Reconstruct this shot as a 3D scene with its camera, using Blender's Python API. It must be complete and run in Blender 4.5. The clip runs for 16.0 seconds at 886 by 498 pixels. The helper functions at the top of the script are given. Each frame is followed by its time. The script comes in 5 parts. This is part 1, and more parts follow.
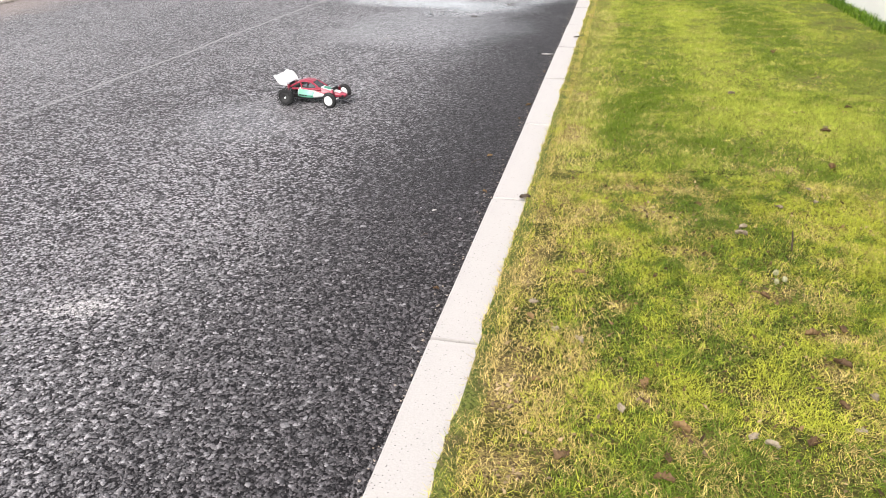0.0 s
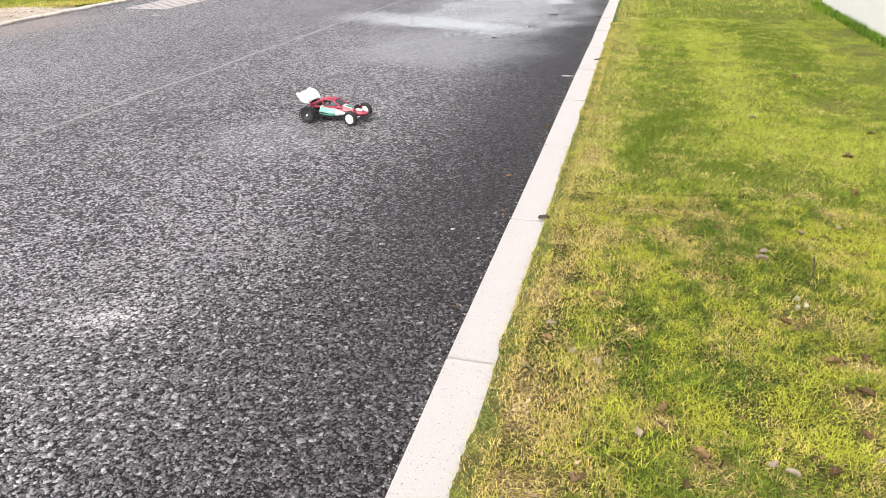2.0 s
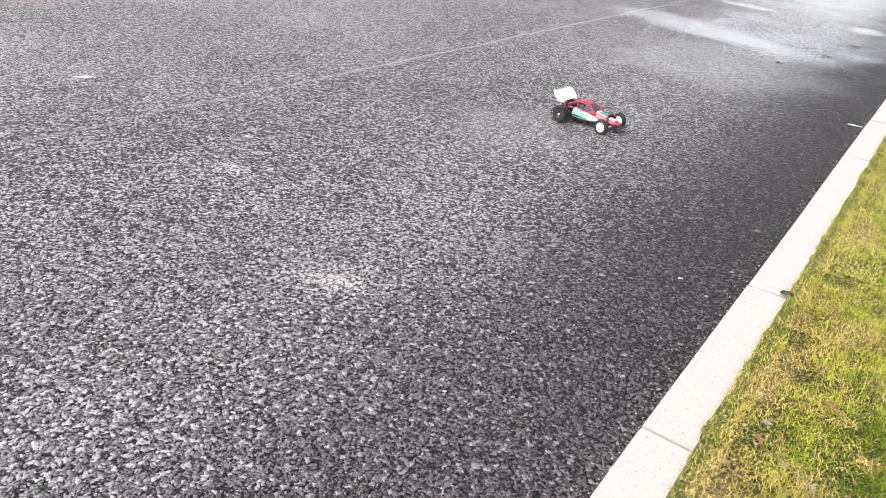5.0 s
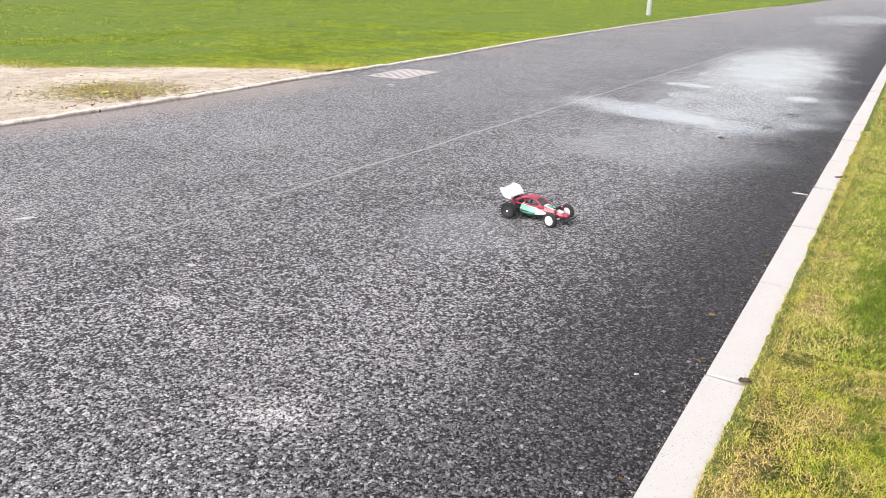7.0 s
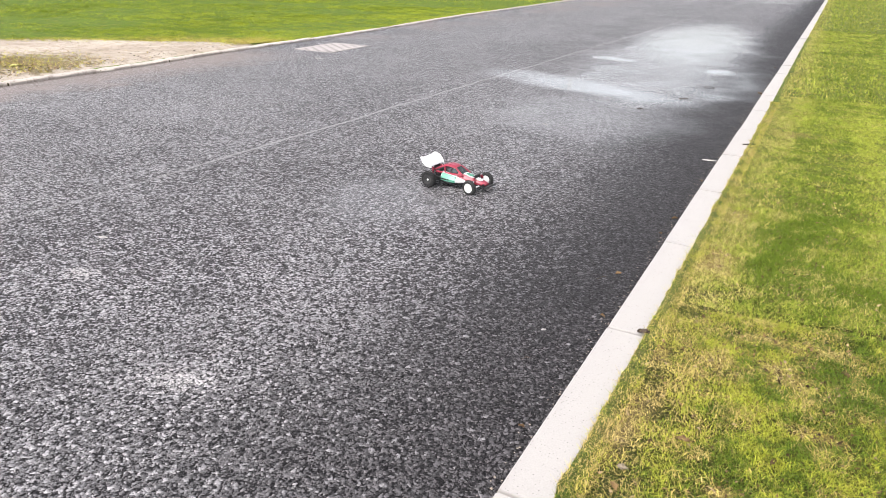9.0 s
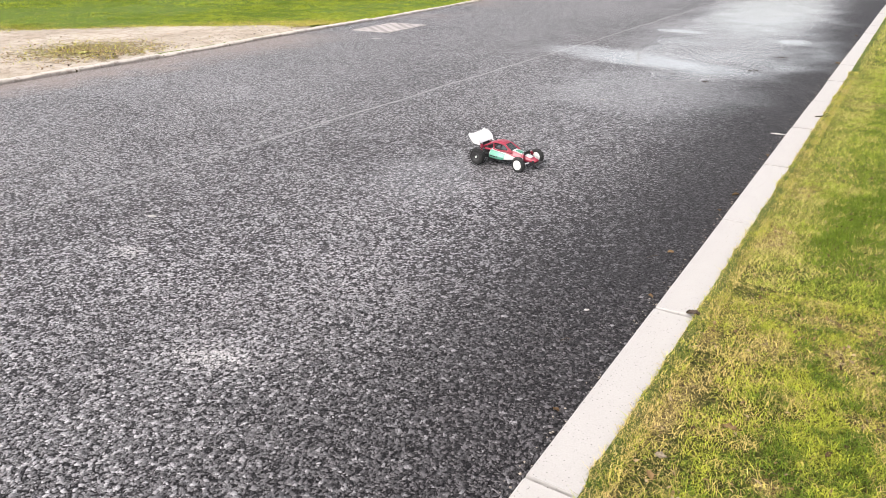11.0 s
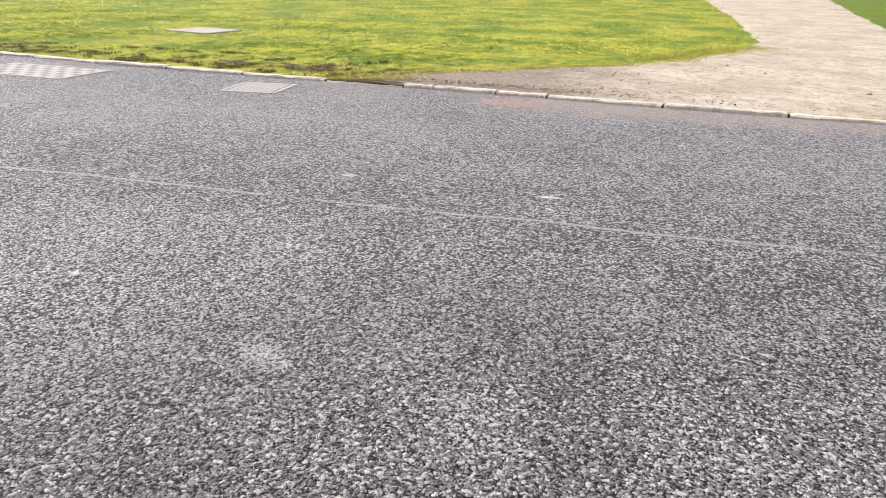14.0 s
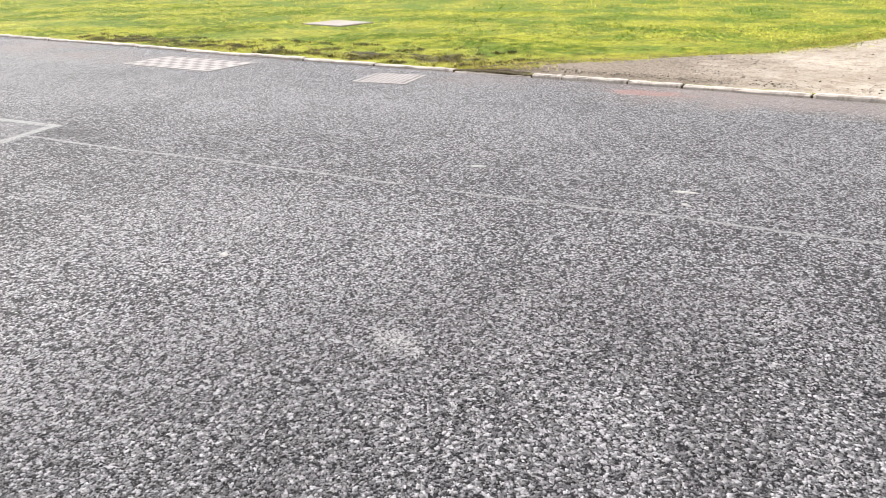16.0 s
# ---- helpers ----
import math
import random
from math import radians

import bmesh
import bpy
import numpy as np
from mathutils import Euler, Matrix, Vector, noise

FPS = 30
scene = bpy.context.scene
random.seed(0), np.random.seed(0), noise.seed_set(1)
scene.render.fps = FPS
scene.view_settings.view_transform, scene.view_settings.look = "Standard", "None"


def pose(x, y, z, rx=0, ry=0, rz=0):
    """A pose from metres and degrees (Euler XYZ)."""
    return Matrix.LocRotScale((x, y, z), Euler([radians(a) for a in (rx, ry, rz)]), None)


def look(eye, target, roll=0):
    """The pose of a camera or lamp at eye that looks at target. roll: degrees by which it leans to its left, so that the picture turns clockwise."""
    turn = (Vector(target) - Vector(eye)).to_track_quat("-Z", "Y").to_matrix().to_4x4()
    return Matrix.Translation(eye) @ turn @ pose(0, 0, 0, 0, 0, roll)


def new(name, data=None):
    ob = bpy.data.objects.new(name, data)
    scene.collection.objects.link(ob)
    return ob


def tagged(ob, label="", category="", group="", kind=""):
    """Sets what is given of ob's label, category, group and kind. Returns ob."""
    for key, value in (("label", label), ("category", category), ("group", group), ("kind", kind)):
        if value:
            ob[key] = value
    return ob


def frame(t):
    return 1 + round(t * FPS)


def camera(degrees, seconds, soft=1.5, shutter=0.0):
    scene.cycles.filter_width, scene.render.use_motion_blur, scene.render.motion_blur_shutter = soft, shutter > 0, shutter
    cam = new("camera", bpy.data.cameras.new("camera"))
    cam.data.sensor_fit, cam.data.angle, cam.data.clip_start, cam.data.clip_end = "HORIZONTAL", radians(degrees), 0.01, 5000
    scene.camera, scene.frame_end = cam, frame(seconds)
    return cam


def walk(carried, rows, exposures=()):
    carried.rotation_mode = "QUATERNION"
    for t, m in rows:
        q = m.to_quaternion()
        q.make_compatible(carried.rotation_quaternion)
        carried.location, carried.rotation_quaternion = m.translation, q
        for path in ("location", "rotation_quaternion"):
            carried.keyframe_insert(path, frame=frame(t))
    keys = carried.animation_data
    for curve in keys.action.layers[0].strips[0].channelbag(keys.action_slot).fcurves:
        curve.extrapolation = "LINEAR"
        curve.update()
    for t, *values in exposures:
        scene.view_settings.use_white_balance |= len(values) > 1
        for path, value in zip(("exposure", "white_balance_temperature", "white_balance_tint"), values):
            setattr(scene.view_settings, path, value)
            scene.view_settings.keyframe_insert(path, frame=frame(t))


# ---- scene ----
cam = camera(64.0, 16.0, soft=0.6)
PATH = [
    (0, (0.3775, -1.4196, 1.0341), (-0.0403, 0.3137, 0.1280), -0.99),
    (0.5, (0.3698, -1.4207, 1.0346), (-0.0423, 0.3101, 0.1211), -0.52),
    (1, (0.3707, -1.4228, 1.0310), (-0.0533, 0.3095, 0.1256), -0.45),
    (1.5, (0.3700, -1.4244, 1.0359), (-0.0750, 0.3136, 0.1519), -0.56),
    (2, (0.3713, -1.4267, 1.0370), (-0.0950, 0.3187, 0.1791), -0.48),
    (2.5, (0.3696, -1.4288, 1.0393), (-0.1403, 0.3086, 0.1900), -0.27),
    (3, (0.3639, -1.4308, 1.0338), (-0.2584, 0.2645, 0.1744), 0.08),
    (3.5, (0.3193, -1.4613, 1.0259), (-0.5491, 0.1112, 0.1469), 0.11),
    (3.7, (0.3156, -1.4450, 1.0225), (-0.6684, 0.0557, 0.1396), -0.15),
    (5.8, (0.2751, -1.3589, 1.2299), (-0.6554, 0.1335, 0.2775), 8.10),
    (6, (0.2799, -1.3596, 1.2376), (-0.6396, 0.1545, 0.3091), 7.43),
    (6.5, (0.3225, -1.3079, 1.2166), (-0.6008, 0.2788, 0.4230), 4.31),
    (7, (0.3435, -1.2198, 1.1943), (-0.6551, 0.3634, 0.4897), 1.30),
    (7.5, (0.3296, -1.1981, 1.1721), (-0.7893, 0.2989, 0.4601), 0.27),
    (8, (0.3968, -1.1978, 1.1751), (-0.5296, 0.4113, 0.4319), 1.11),
    (8.5, (0.4222, -1.2383, 1.1611), (-0.3977, 0.4241, 0.4101), 2.07),
    (8.7, (0.4377, -1.2343, 1.1630), (-0.3953, 0.4206, 0.4097), 2.23),
    (10.8, (0.5029, -1.1119, 1.1243), (-0.3917, 0.4909, 0.3301), -0.18),
    (11, (0.5072, -1.1215, 1.1199), (-0.4807, 0.4196, 0.3143), -0.21),
    (11.5, (0.4844, -1.2530, 1.1266), (-0.7456, 0.0884, 0.2973), 0.33),
    (12, (0.4753, -1.3650, 1.1019), (-0.9426, -0.2271, 0.2684), 1.35),
    (12.5, (0.4935, -1.3932, 1.0971), (-1.0342, -0.4046, 0.2671), 1.99),
    (13, (0.4975, -1.4551, 1.1021), (-1.1944, -0.7431, 0.3079), 1.55),
    (13.5, (0.4998, -1.5080, 1.0950), (-1.3369, -1.2569, 0.3442), 1.31),
    (14, (0.4827, -1.5720, 1.0922), (-1.3218, -2.0170, 0.3534), 1.29),
    (14.5, (0.4782, -1.5880, 1.0889), (-1.1916, -2.3864, 0.3310), -0.06),
    (15, (0.4950, -1.6042, 1.0959), (-1.1331, -2.4813, 0.3343), -0.38),
    (15.5, (0.5007, -1.6269, 1.0969), (-1.1158, -2.5263, 0.3367), -0.49),
    (16, (0.4934, -1.6195, 1.0954), (-1.1936, -2.3727, 0.3295), -0.64),
]
EXPOSURE = 1.15
walk(cam, [(t, look(eye, target, roll)) for t, eye, target, roll in PATH], exposures=[(0.0, EXPOSURE, 6650, 12), (3.7, EXPOSURE, 6650, 12), (5.8, EXPOSURE + 0.12, 6520, 12), (6.5, EXPOSURE, 6520, 12), (8.7, EXPOSURE, 6520, 12),
     (10.8, EXPOSURE - 0.06, 6650, 12), (12.0, EXPOSURE - 0.05, 6650, 12), (12.6, EXPOSURE + 0.06, 6650, 12), (13.4, EXPOSURE, 6650, 12), (14.0, EXPOSURE - 0.14, 6650, 12), (14.5, EXPOSURE - 0.12, 6650, 11), (15.0, EXPOSURE, 6620, 11), (16.0, EXPOSURE, 6600, 10)])

# ---- sky and sun: a bright overcast day ----
world = bpy.data.worlds.new("overcast_sky")
scene.world = world
world.use_nodes = True
wt = world.node_tree
wt.nodes.clear()
sky = wt.nodes.new("ShaderNodeTexSky")
sky.sky_type = "NISHITA"
sky.sun_disc = False
SUN_ELEVATION, SUN_ROTATION = 52.0, 200.0
sky.sun_elevation, sky.sun_rotation = radians(SUN_ELEVATION), radians(SUN_ROTATION)
sky.air_density, sky.dust_density, sky.ozone_density = 1.0, 4.0, 1.0
grey = wt.nodes.new("ShaderNodeHueSaturation")
grey.inputs["Saturation"].default_value = 0.28
back = wt.nodes.new("ShaderNodeBackground")
back.inputs["Strength"].default_value = 0.15
wout = wt.nodes.new("ShaderNodeOutputWorld")
wt.links.new(sky.outputs[0], grey.inputs["Color"])
wt.links.new(grey.outputs[0], back.inputs["Color"])
wt.links.new(back.outputs[0], wout.inputs["Surface"])

sun_data = bpy.data.lights.new("sun", "SUN")
sun_data.energy, sun_data.angle, sun_data.color = 1.3, radians(28), (1.0, 0.965, 0.92)
sun = new("sun", sun_data)
se, sr = radians(SUN_ELEVATION), radians(SUN_ROTATION)
sun_way = Vector((math.sin(sr) * math.cos(se), math.cos(sr) * math.cos(se), math.sin(se)))
sun.matrix_world = look(sun_way * 50, (0, 0, 0))


# ---- materials ----
class Nodes:
    """A short hand for building one node material."""

    def __init__(self, name):
        self.mat = bpy.data.materials.new(name)
        self.mat.use_nodes = True
        self.tree = self.mat.node_tree
        self.tree.nodes.clear()
        self.out = self.tree.nodes.new("ShaderNodeOutputMaterial")
        self.bsdf = self.tree.nodes.new("ShaderNodeBsdfPrincipled")
        self.tree.links.new(self.bsdf.outputs[0], self.out.inputs["Surface"])

    def put(self, socket, value):
        if isinstance(value, bpy.types.NodeSocket):
            self.tree.links.new(value, socket)
        elif value is not None:
            if socket.type == "RGBA" and len(value) == 3:
                value = (*value, 1.0)
            socket.default_value = value

    def node(self, kind, operation=None):
        n = self.tree.nodes.new(kind)
        if operation:
            n.operation = operation
        return n

    def coords(self):
        return self.node("ShaderNodeTexCoord").outputs["Object"]

    def math(self, op, a, b=0.0, c=None, clamp=False):
        n = self.node("ShaderNodeMath", operation=op)
        n.use_clamp = clamp
        self.put(n.inputs[0], a)
        self.put(n.inputs[1], b)
        if c is not None:
            self.put(n.inputs[2], c)
        return n.outputs[0]

    def noise(self, vec, scale, detail=3.0, rough=0.55, distort=0.0):
        n = self.node("ShaderNodeTexNoise")
        self.put(n.inputs["Vector"], vec)
        self.put(n.inputs["Scale"], scale)
        self.put(n.inputs["Detail"], detail)
        self.put(n.inputs["Roughness"], rough)
        self.put(n.inputs["Distortion"], distort)
        return n.outputs["Fac"]

    def cells(self, vec, scale, feature="F1", out="Distance", dims="2D"):
        n = self.node("ShaderNodeTexVoronoi")
        n.feature, n.voronoi_dimensions = feature, dims
        self.put(n.inputs["Vector"], vec)
        self.put(n.inputs["Scale"], scale)
        return n.outputs[out]

    def step(self, v, lo, hi, a=0.0, b=1.0):
        n = self.node("ShaderNodeMapRange")
        n.interpolation_type = "SMOOTHSTEP"
        self.put(n.inputs["Value"], v)
        for k, x in zip(("From Min", "From Max", "To Min", "To Max"), (lo, hi, a, b)):
            self.put(n.inputs[k], x)
        return n.outputs[0]

    def mix(self, f, a, b, blend="MIX"):
        n = self.node("ShaderNodeMix")
        n.data_type, n.blend_type = "RGBA", blend
        self.put(n.inputs[0], f)
        self.put(n.inputs[6], a)
        self.put(n.inputs[7], b)
        return n.outputs[2]

    def split(self, vec):
        n = self.node("ShaderNodeSeparateXYZ")
        self.put(n.inputs[0], vec)
        return n.outputs

    def patch(self, vec, cx, cy, rx, ry, turn=0.0):
        """1 in the middle of an ellipse on the ground, 0 at its rim and less outside."""
        n = self.node("ShaderNodeMapping")
        n.vector_type = "TEXTURE"
        self.put(n.inputs["Vector"], vec)
        n.inputs["Location"].default_value = (cx, cy, 0)
        n.inputs["Rotation"].default_value = (0, 0, radians(turn))
        n.inputs["Scale"].default_value = (rx, ry, 1e3)
        l = self.node("ShaderNodeVectorMath", operation="LENGTH")
        self.put(l.inputs[0], n.outputs[0])
        return self.math("SUBTRACT", 1.0, l.outputs["Value"])

    def bump(self, height, strength=0.5, distance=0.003):
        n = self.node("ShaderNodeBump")
        self.put(n.inputs["Height"], height)
        self.put(n.inputs["Strength"], strength)
        self.put(n.inputs["Distance"], distance)
        self.put(self.bsdf.inputs["Normal"], n.outputs[0])
        return n

    def finish(self, color=None, rough=None, spec=None, metal=None):
        self.put(self.bsdf.inputs["Base Color"], color)
        self.put(self.bsdf.inputs["Roughness"], rough)
        self.put(self.bsdf.inputs["Specular IOR Level"], spec)
        self.put(self.bsdf.inputs["Metallic"], metal)
        return self.mat


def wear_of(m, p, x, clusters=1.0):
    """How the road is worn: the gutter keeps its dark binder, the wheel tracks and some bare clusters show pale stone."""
    big = m.noise(p, 0.6, 3.0)
    mid = m.noise(p, 3.0, 3.0)
    blotch = m.noise(p, 50.0, 3.0, 0.65)
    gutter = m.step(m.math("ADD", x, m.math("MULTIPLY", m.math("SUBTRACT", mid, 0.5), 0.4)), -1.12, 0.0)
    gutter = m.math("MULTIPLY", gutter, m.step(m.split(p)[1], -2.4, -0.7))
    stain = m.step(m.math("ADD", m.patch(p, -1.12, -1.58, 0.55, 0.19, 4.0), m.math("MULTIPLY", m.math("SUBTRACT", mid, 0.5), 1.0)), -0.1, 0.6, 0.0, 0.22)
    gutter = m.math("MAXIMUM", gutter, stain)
    wear = m.math("ADD", m.math("ADD", m.math("MULTIPLY", big, 0.40), m.math("MULTIPLY", mid, 0.30)), 0.20)
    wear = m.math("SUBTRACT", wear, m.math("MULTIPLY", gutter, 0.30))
    clot = m.split(m.cells(p, 75.0, out="Color"))[0]
    fleck = m.step(m.split(m.cells(p, 48.0, out="Color"))[1], 0.72, 0.95)
    lift = m.math("ADD", m.math("MULTIPLY", wear, 0.8), m.math("ADD", m.math("MULTIPLY", m.math("SUBTRACT", blotch, 0.5), clusters), 0.375))
    lift = m.math("ADD", lift, m.math("ADD", m.math("MULTIPLY", m.math("SUBTRACT", clot, 0.5), 0.34 * clusters), m.math("MULTIPLY", m.math("SUBTRACT", fleck, 0.16), 0.17 * clusters)))
    bare = None
    for cx, cy, rx, ry, turn in ((-1.02, 0.0, 0.17, 0.08, 20.0), (-1.19, -2.53, 0.15, 0.07, 70.0), (-1.9, 0.35, 0.10, 0.07, 0.0)):
        e = m.patch(p, cx, cy, rx, ry, turn)
        bare = e if bare is None else m.math("MAXIMUM", bare, e)
    bare = m.step(m.math("ADD", bare, m.math("MULTIPLY", m.math("SUBTRACT", blotch, 0.5), 3.6)), 0.0, 1.0)
    lift = m.math("ADD", lift, m.step(x, -2.9, -4.2, 0.0, 0.055))
    for cx, cy, rx, ry in ((-1.9, 1.1, 1.3, 1.7), (-2.0, -5.6, 2.2, 1.8)):
        lift = m.math("SUBTRACT", lift, m.step(m.patch(p, cx, cy, rx, ry), 0.0, 0.7, 0.0, 0.055))
    lift = m.math("ADD", lift, m.step(m.patch(p, -1.3, -3.6, 1.6, 1.3), 0.0, 0.6, 0.0, 0.075))
    return big, mid, blotch, gutter, m.math("ADD", lift, m.math("MULTIPLY", bare, 0.6)), bare


def chipping_material():
    """Single stones in the road surface, from dark-coated to worn pale."""
    m = Nodes("road_chippings")
    p = m.coords()
    x, _, _ = m.split(p)
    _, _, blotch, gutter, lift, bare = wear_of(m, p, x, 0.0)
    each = m.node("ShaderNodeNewGeometry").outputs["Random Per Island"]
    worn = m.node("ShaderNodeAttribute")
    worn.attribute_name = "worn"
    pale = m.step(m.math("ADD", m.math("MULTIPLY", worn.outputs["Fac"], 0.62), lift), 0.78, 1.02)
    other = m.math("FRACT", m.math("MULTIPLY", each, 23.0))
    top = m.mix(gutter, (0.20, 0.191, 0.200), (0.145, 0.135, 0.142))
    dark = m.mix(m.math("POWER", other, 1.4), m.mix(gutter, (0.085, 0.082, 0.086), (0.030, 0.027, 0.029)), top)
    light = m.mix(other, (0.32, 0.311, 0.321), (0.50, 0.486, 0.500))
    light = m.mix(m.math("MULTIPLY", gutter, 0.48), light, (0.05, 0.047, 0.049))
    light = m.mix(m.math("MULTIPLY", bare, 0.8), light, (0.56, 0.54, 0.535))
    col = m.mix(pale, dark, light)
    grain = m.noise(p, 420.0, 2.0, 0.6)
    col = m.mix(m.step(grain, 0.35, 0.65, 0.40, 0.0), col, (0.03, 0.029, 0.03))
    m.bump(grain, 0.5, 0.0008)
    return m.finish(col, 0.68, 0.35)


def asphalt_material():
    m = Nodes("worn_asphalt")
    p = m.coords()
    x, y, _ = m.split(p)
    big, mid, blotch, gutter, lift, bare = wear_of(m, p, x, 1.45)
    # uneven outlines for the chippings
    shake = m.node("ShaderNodeTexNoise")
    m.put(shake.inputs["Vector"], p)
    m.put(shake.inputs["Scale"], 150.0)
    m.put(shake.inputs["Detail"], 2.0)
    push = m.node("ShaderNodeVectorMath", operation="MULTIPLY_ADD")
    m.put(push.inputs[0], shake.outputs["Color"])
    push.inputs[1].default_value = (0.011, 0.011, 0.0)
    m.put(push.inputs[2], p)
    q = push.outputs[0]
    coarse = m.cells(q, 96.0, out="Color")
    cr, cg, cb = m.split(coarse)
    dome = m.cells(q, 96.0)
    fr, fg, _ = m.split(m.cells(q, 185.0, out="Color"))
    fine_dome = m.cells(q, 185.0)
    pale = m.step(m.math("ADD", m.math("MULTIPLY", cr, 0.65), lift), 1.04, 1.29)
    pale2 = m.step(m.math("ADD", m.math("MULTIPLY", fr, 0.65), lift), 1.09, 1.33)
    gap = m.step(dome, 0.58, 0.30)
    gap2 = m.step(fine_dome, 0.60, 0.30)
    smear = m.step(blotch, 0.56, 0.72, 0.0, 0.55)
    stone = m.math("MAXIMUM", m.math("MULTIPLY", pale, m.math("MAXIMUM", gap, smear)), m.math("MULTIPLY", m.math("MULTIPLY", pale2, gap2), 0.65))
    bedded = m.step(m.patch(p, 0.35, -1.35, 2.6, 2.6), 0.0, 0.35, 1.0, 0.50)
    stone = m.math("MULTIPLY", stone, bedded)
    # near-black between stones: dark binder plus crevice shade painted into the colour
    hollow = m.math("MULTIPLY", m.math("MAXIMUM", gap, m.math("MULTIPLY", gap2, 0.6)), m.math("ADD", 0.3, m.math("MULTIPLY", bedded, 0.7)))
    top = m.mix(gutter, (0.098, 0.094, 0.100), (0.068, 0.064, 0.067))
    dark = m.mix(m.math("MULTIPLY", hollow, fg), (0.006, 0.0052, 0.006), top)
    light = m.mix(cg, (0.29, 0.283, 0.294), (0.600, 0.587, 0.606))
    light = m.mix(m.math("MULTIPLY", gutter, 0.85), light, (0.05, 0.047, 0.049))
    light = m.mix(m.math("MULTIPLY", bare, 0.8), light, (0.56, 0.54, 0.535))
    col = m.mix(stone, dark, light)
    # reddish mud washed out along the far edge
    mud = m.step(m.math("ADD", x, m.math("MULTIPLY", mid, 1.2)), -4.6, -5.6)
    mud = m.math("MULTIPLY", mud, m.step(big, 0.42, 0.62))
    col = m.mix(m.math("MULTIPLY", mud, 0.45), col, (0.25, 0.20, 0.185))
    # pale dust carried off the path
    dust = m.math("MULTIPLY", m.step(m.math("ADD", x, m.math("MULTIPLY", m.math("SUBTRACT", mid, 0.5), 1.1)), -5.0, -5.75), m.math("MULTIPLY", m.step(y, -3.4, -1.8), m.step(y, 6.4, 5.0)))
    col = m.mix(m.math("MULTIPLY", dust, 0.5), col, (0.34, 0.275, 0.245))
    rust = m.step(m.math("ADD", m.patch(p, -5.72, -2.5, 0.16, 0.42), m.math("MULTIPLY", m.math("SUBTRACT", m.noise(p, 8.0, 3.0), 0.5), 1.2)), 0.0, 0.5)
    col = m.mix(m.math("MULTIPLY", rust, 0.55), col, (0.40, 0.21, 0.18))
    # the long joint between the two lanes, and the edge of a mended square
    wobble = m.math("MULTIPLY", m.math("SUBTRACT", m.noise(p, 1.3, 2.0), 0.5), 0.12)
    seam_d = m.math("ABSOLUTE", m.math("ADD", m.math("ADD", x, 2.65), wobble))
    seam = m.math("MULTIPLY", m.step(seam_d, 0.021, 0.004), m.math("MAXIMUM", m.step(m.noise(p, 1.7, 2.0), 0.26, 0.44), m.step(y, 3.0, 4.5, 0.0, 0.85)))
    seam = m.math("MULTIPLY", seam, m.math("MULTIPLY", m.math("MULTIPLY", m.step(y, -6.25, -6.1), m.step(m.math("ABSOLUTE", m.math("SUBTRACT", y, 0.5)), 0.6, 1.8, 0.4, 1.0)), m.step(blotch, 0.25, 0.5, 0.3, 1.0)))
    cut = m.math("MULTIPLY", m.step(m.math("ABSOLUTE", m.math("ADD", x, 2.97)), 0.045, 0.02), m.step(y, -6.10, -6.16))
    cut_b = m.math("MULTIPLY", m.step(m.math("ABSOLUTE", m.math("ADD", m.math("ADD", y, 5.60), m.math("MULTIPLY", x, -0.2))), 0.055, 0.025),
                   m.math("MULTIPLY", m.step(x, -3.02, -2.98), m.step(x, -0.9, -1.1)))
    square = m.math("MULTIPLY", m.step(m.math("ADD", m.math("ADD", y, 5.60), m.math("MULTIPLY", x, -0.2)), 0.02, -0.02), m.step(x, -2.98, -2.94))
    cuts = m.math("MULTIPLY", m.math("MAXIMUM", cut, cut_b), m.math("MULTIPLY", m.step(m.noise(p, 9.0, 2.0), 0.25, 0.5), m.step(blotch, 0.25, 0.5, 0.3, 1.0)))
    lines = m.math("MAXIMUM", m.math("MULTIPLY", seam, m.step(y, -2.4, 1.0, 0.82, 0.92)), m.math("MULTIPLY", cuts, 0.92))
    col = m.mix(m.math("MULTIPLY", square, 0.18), col, (0.32, 0.32, 0.325))
    col = m.mix(m.math("MULTIPLY", m.math("MULTIPLY", m.step(m.patch(p, -2.84, -5.88, 0.20, 0.40), 0.0, 0.7), m.math("SUBTRACT", 1.0, square)), 0.45), col, (0.045, 0.043, 0.045))
    col = m.mix(m.math("MULTIPLY", lines, m.math("ADD", 0.45, m.math("MULTIPLY", hollow, 0.55))), col, (0.42, 0.41, 0.405))
    # standing water and damp
    ragged = m.math("MULTIPLY", m.math("SUBTRACT", m.noise(p, 1.5, 4.0, 0.6), 0.5), 1.5)
    pools = None
    for cx, cy, rx, ry, turn, deep in ((-1.66, 6.02, 1.24, 0.42, -20.0, 1.0), (-1.55, 12.2, 0.90, 4.3, 4.0, 1.0), (-1.95, 8.5, 0.40, 0.22, -15.0, 1.0), (-0.62, 8.1, 0.2, 0.35, 0.0, 1.0),
                                       (-2.1, 38.0, 1.4, 7.0, 0.0, 1.0), (-1.05, 7.1, 0.85, 1.7, 0.0, 0.02)):
        e = m.math("MINIMUM", m.patch(p, cx, cy, rx, ry, turn), deep)
        pools = e if pools is None else m.math("MAXIMUM", pools, e)
    pool = m.step(m.math("ADD", m.math("ADD", pools, m.math("MULTIPLY", ragged, 0.6)), m.math("MULTIPLY", m.math("SUBTRACT", blotch, 0.5), 0.5)), -0.42, 0.62)
    damps = None
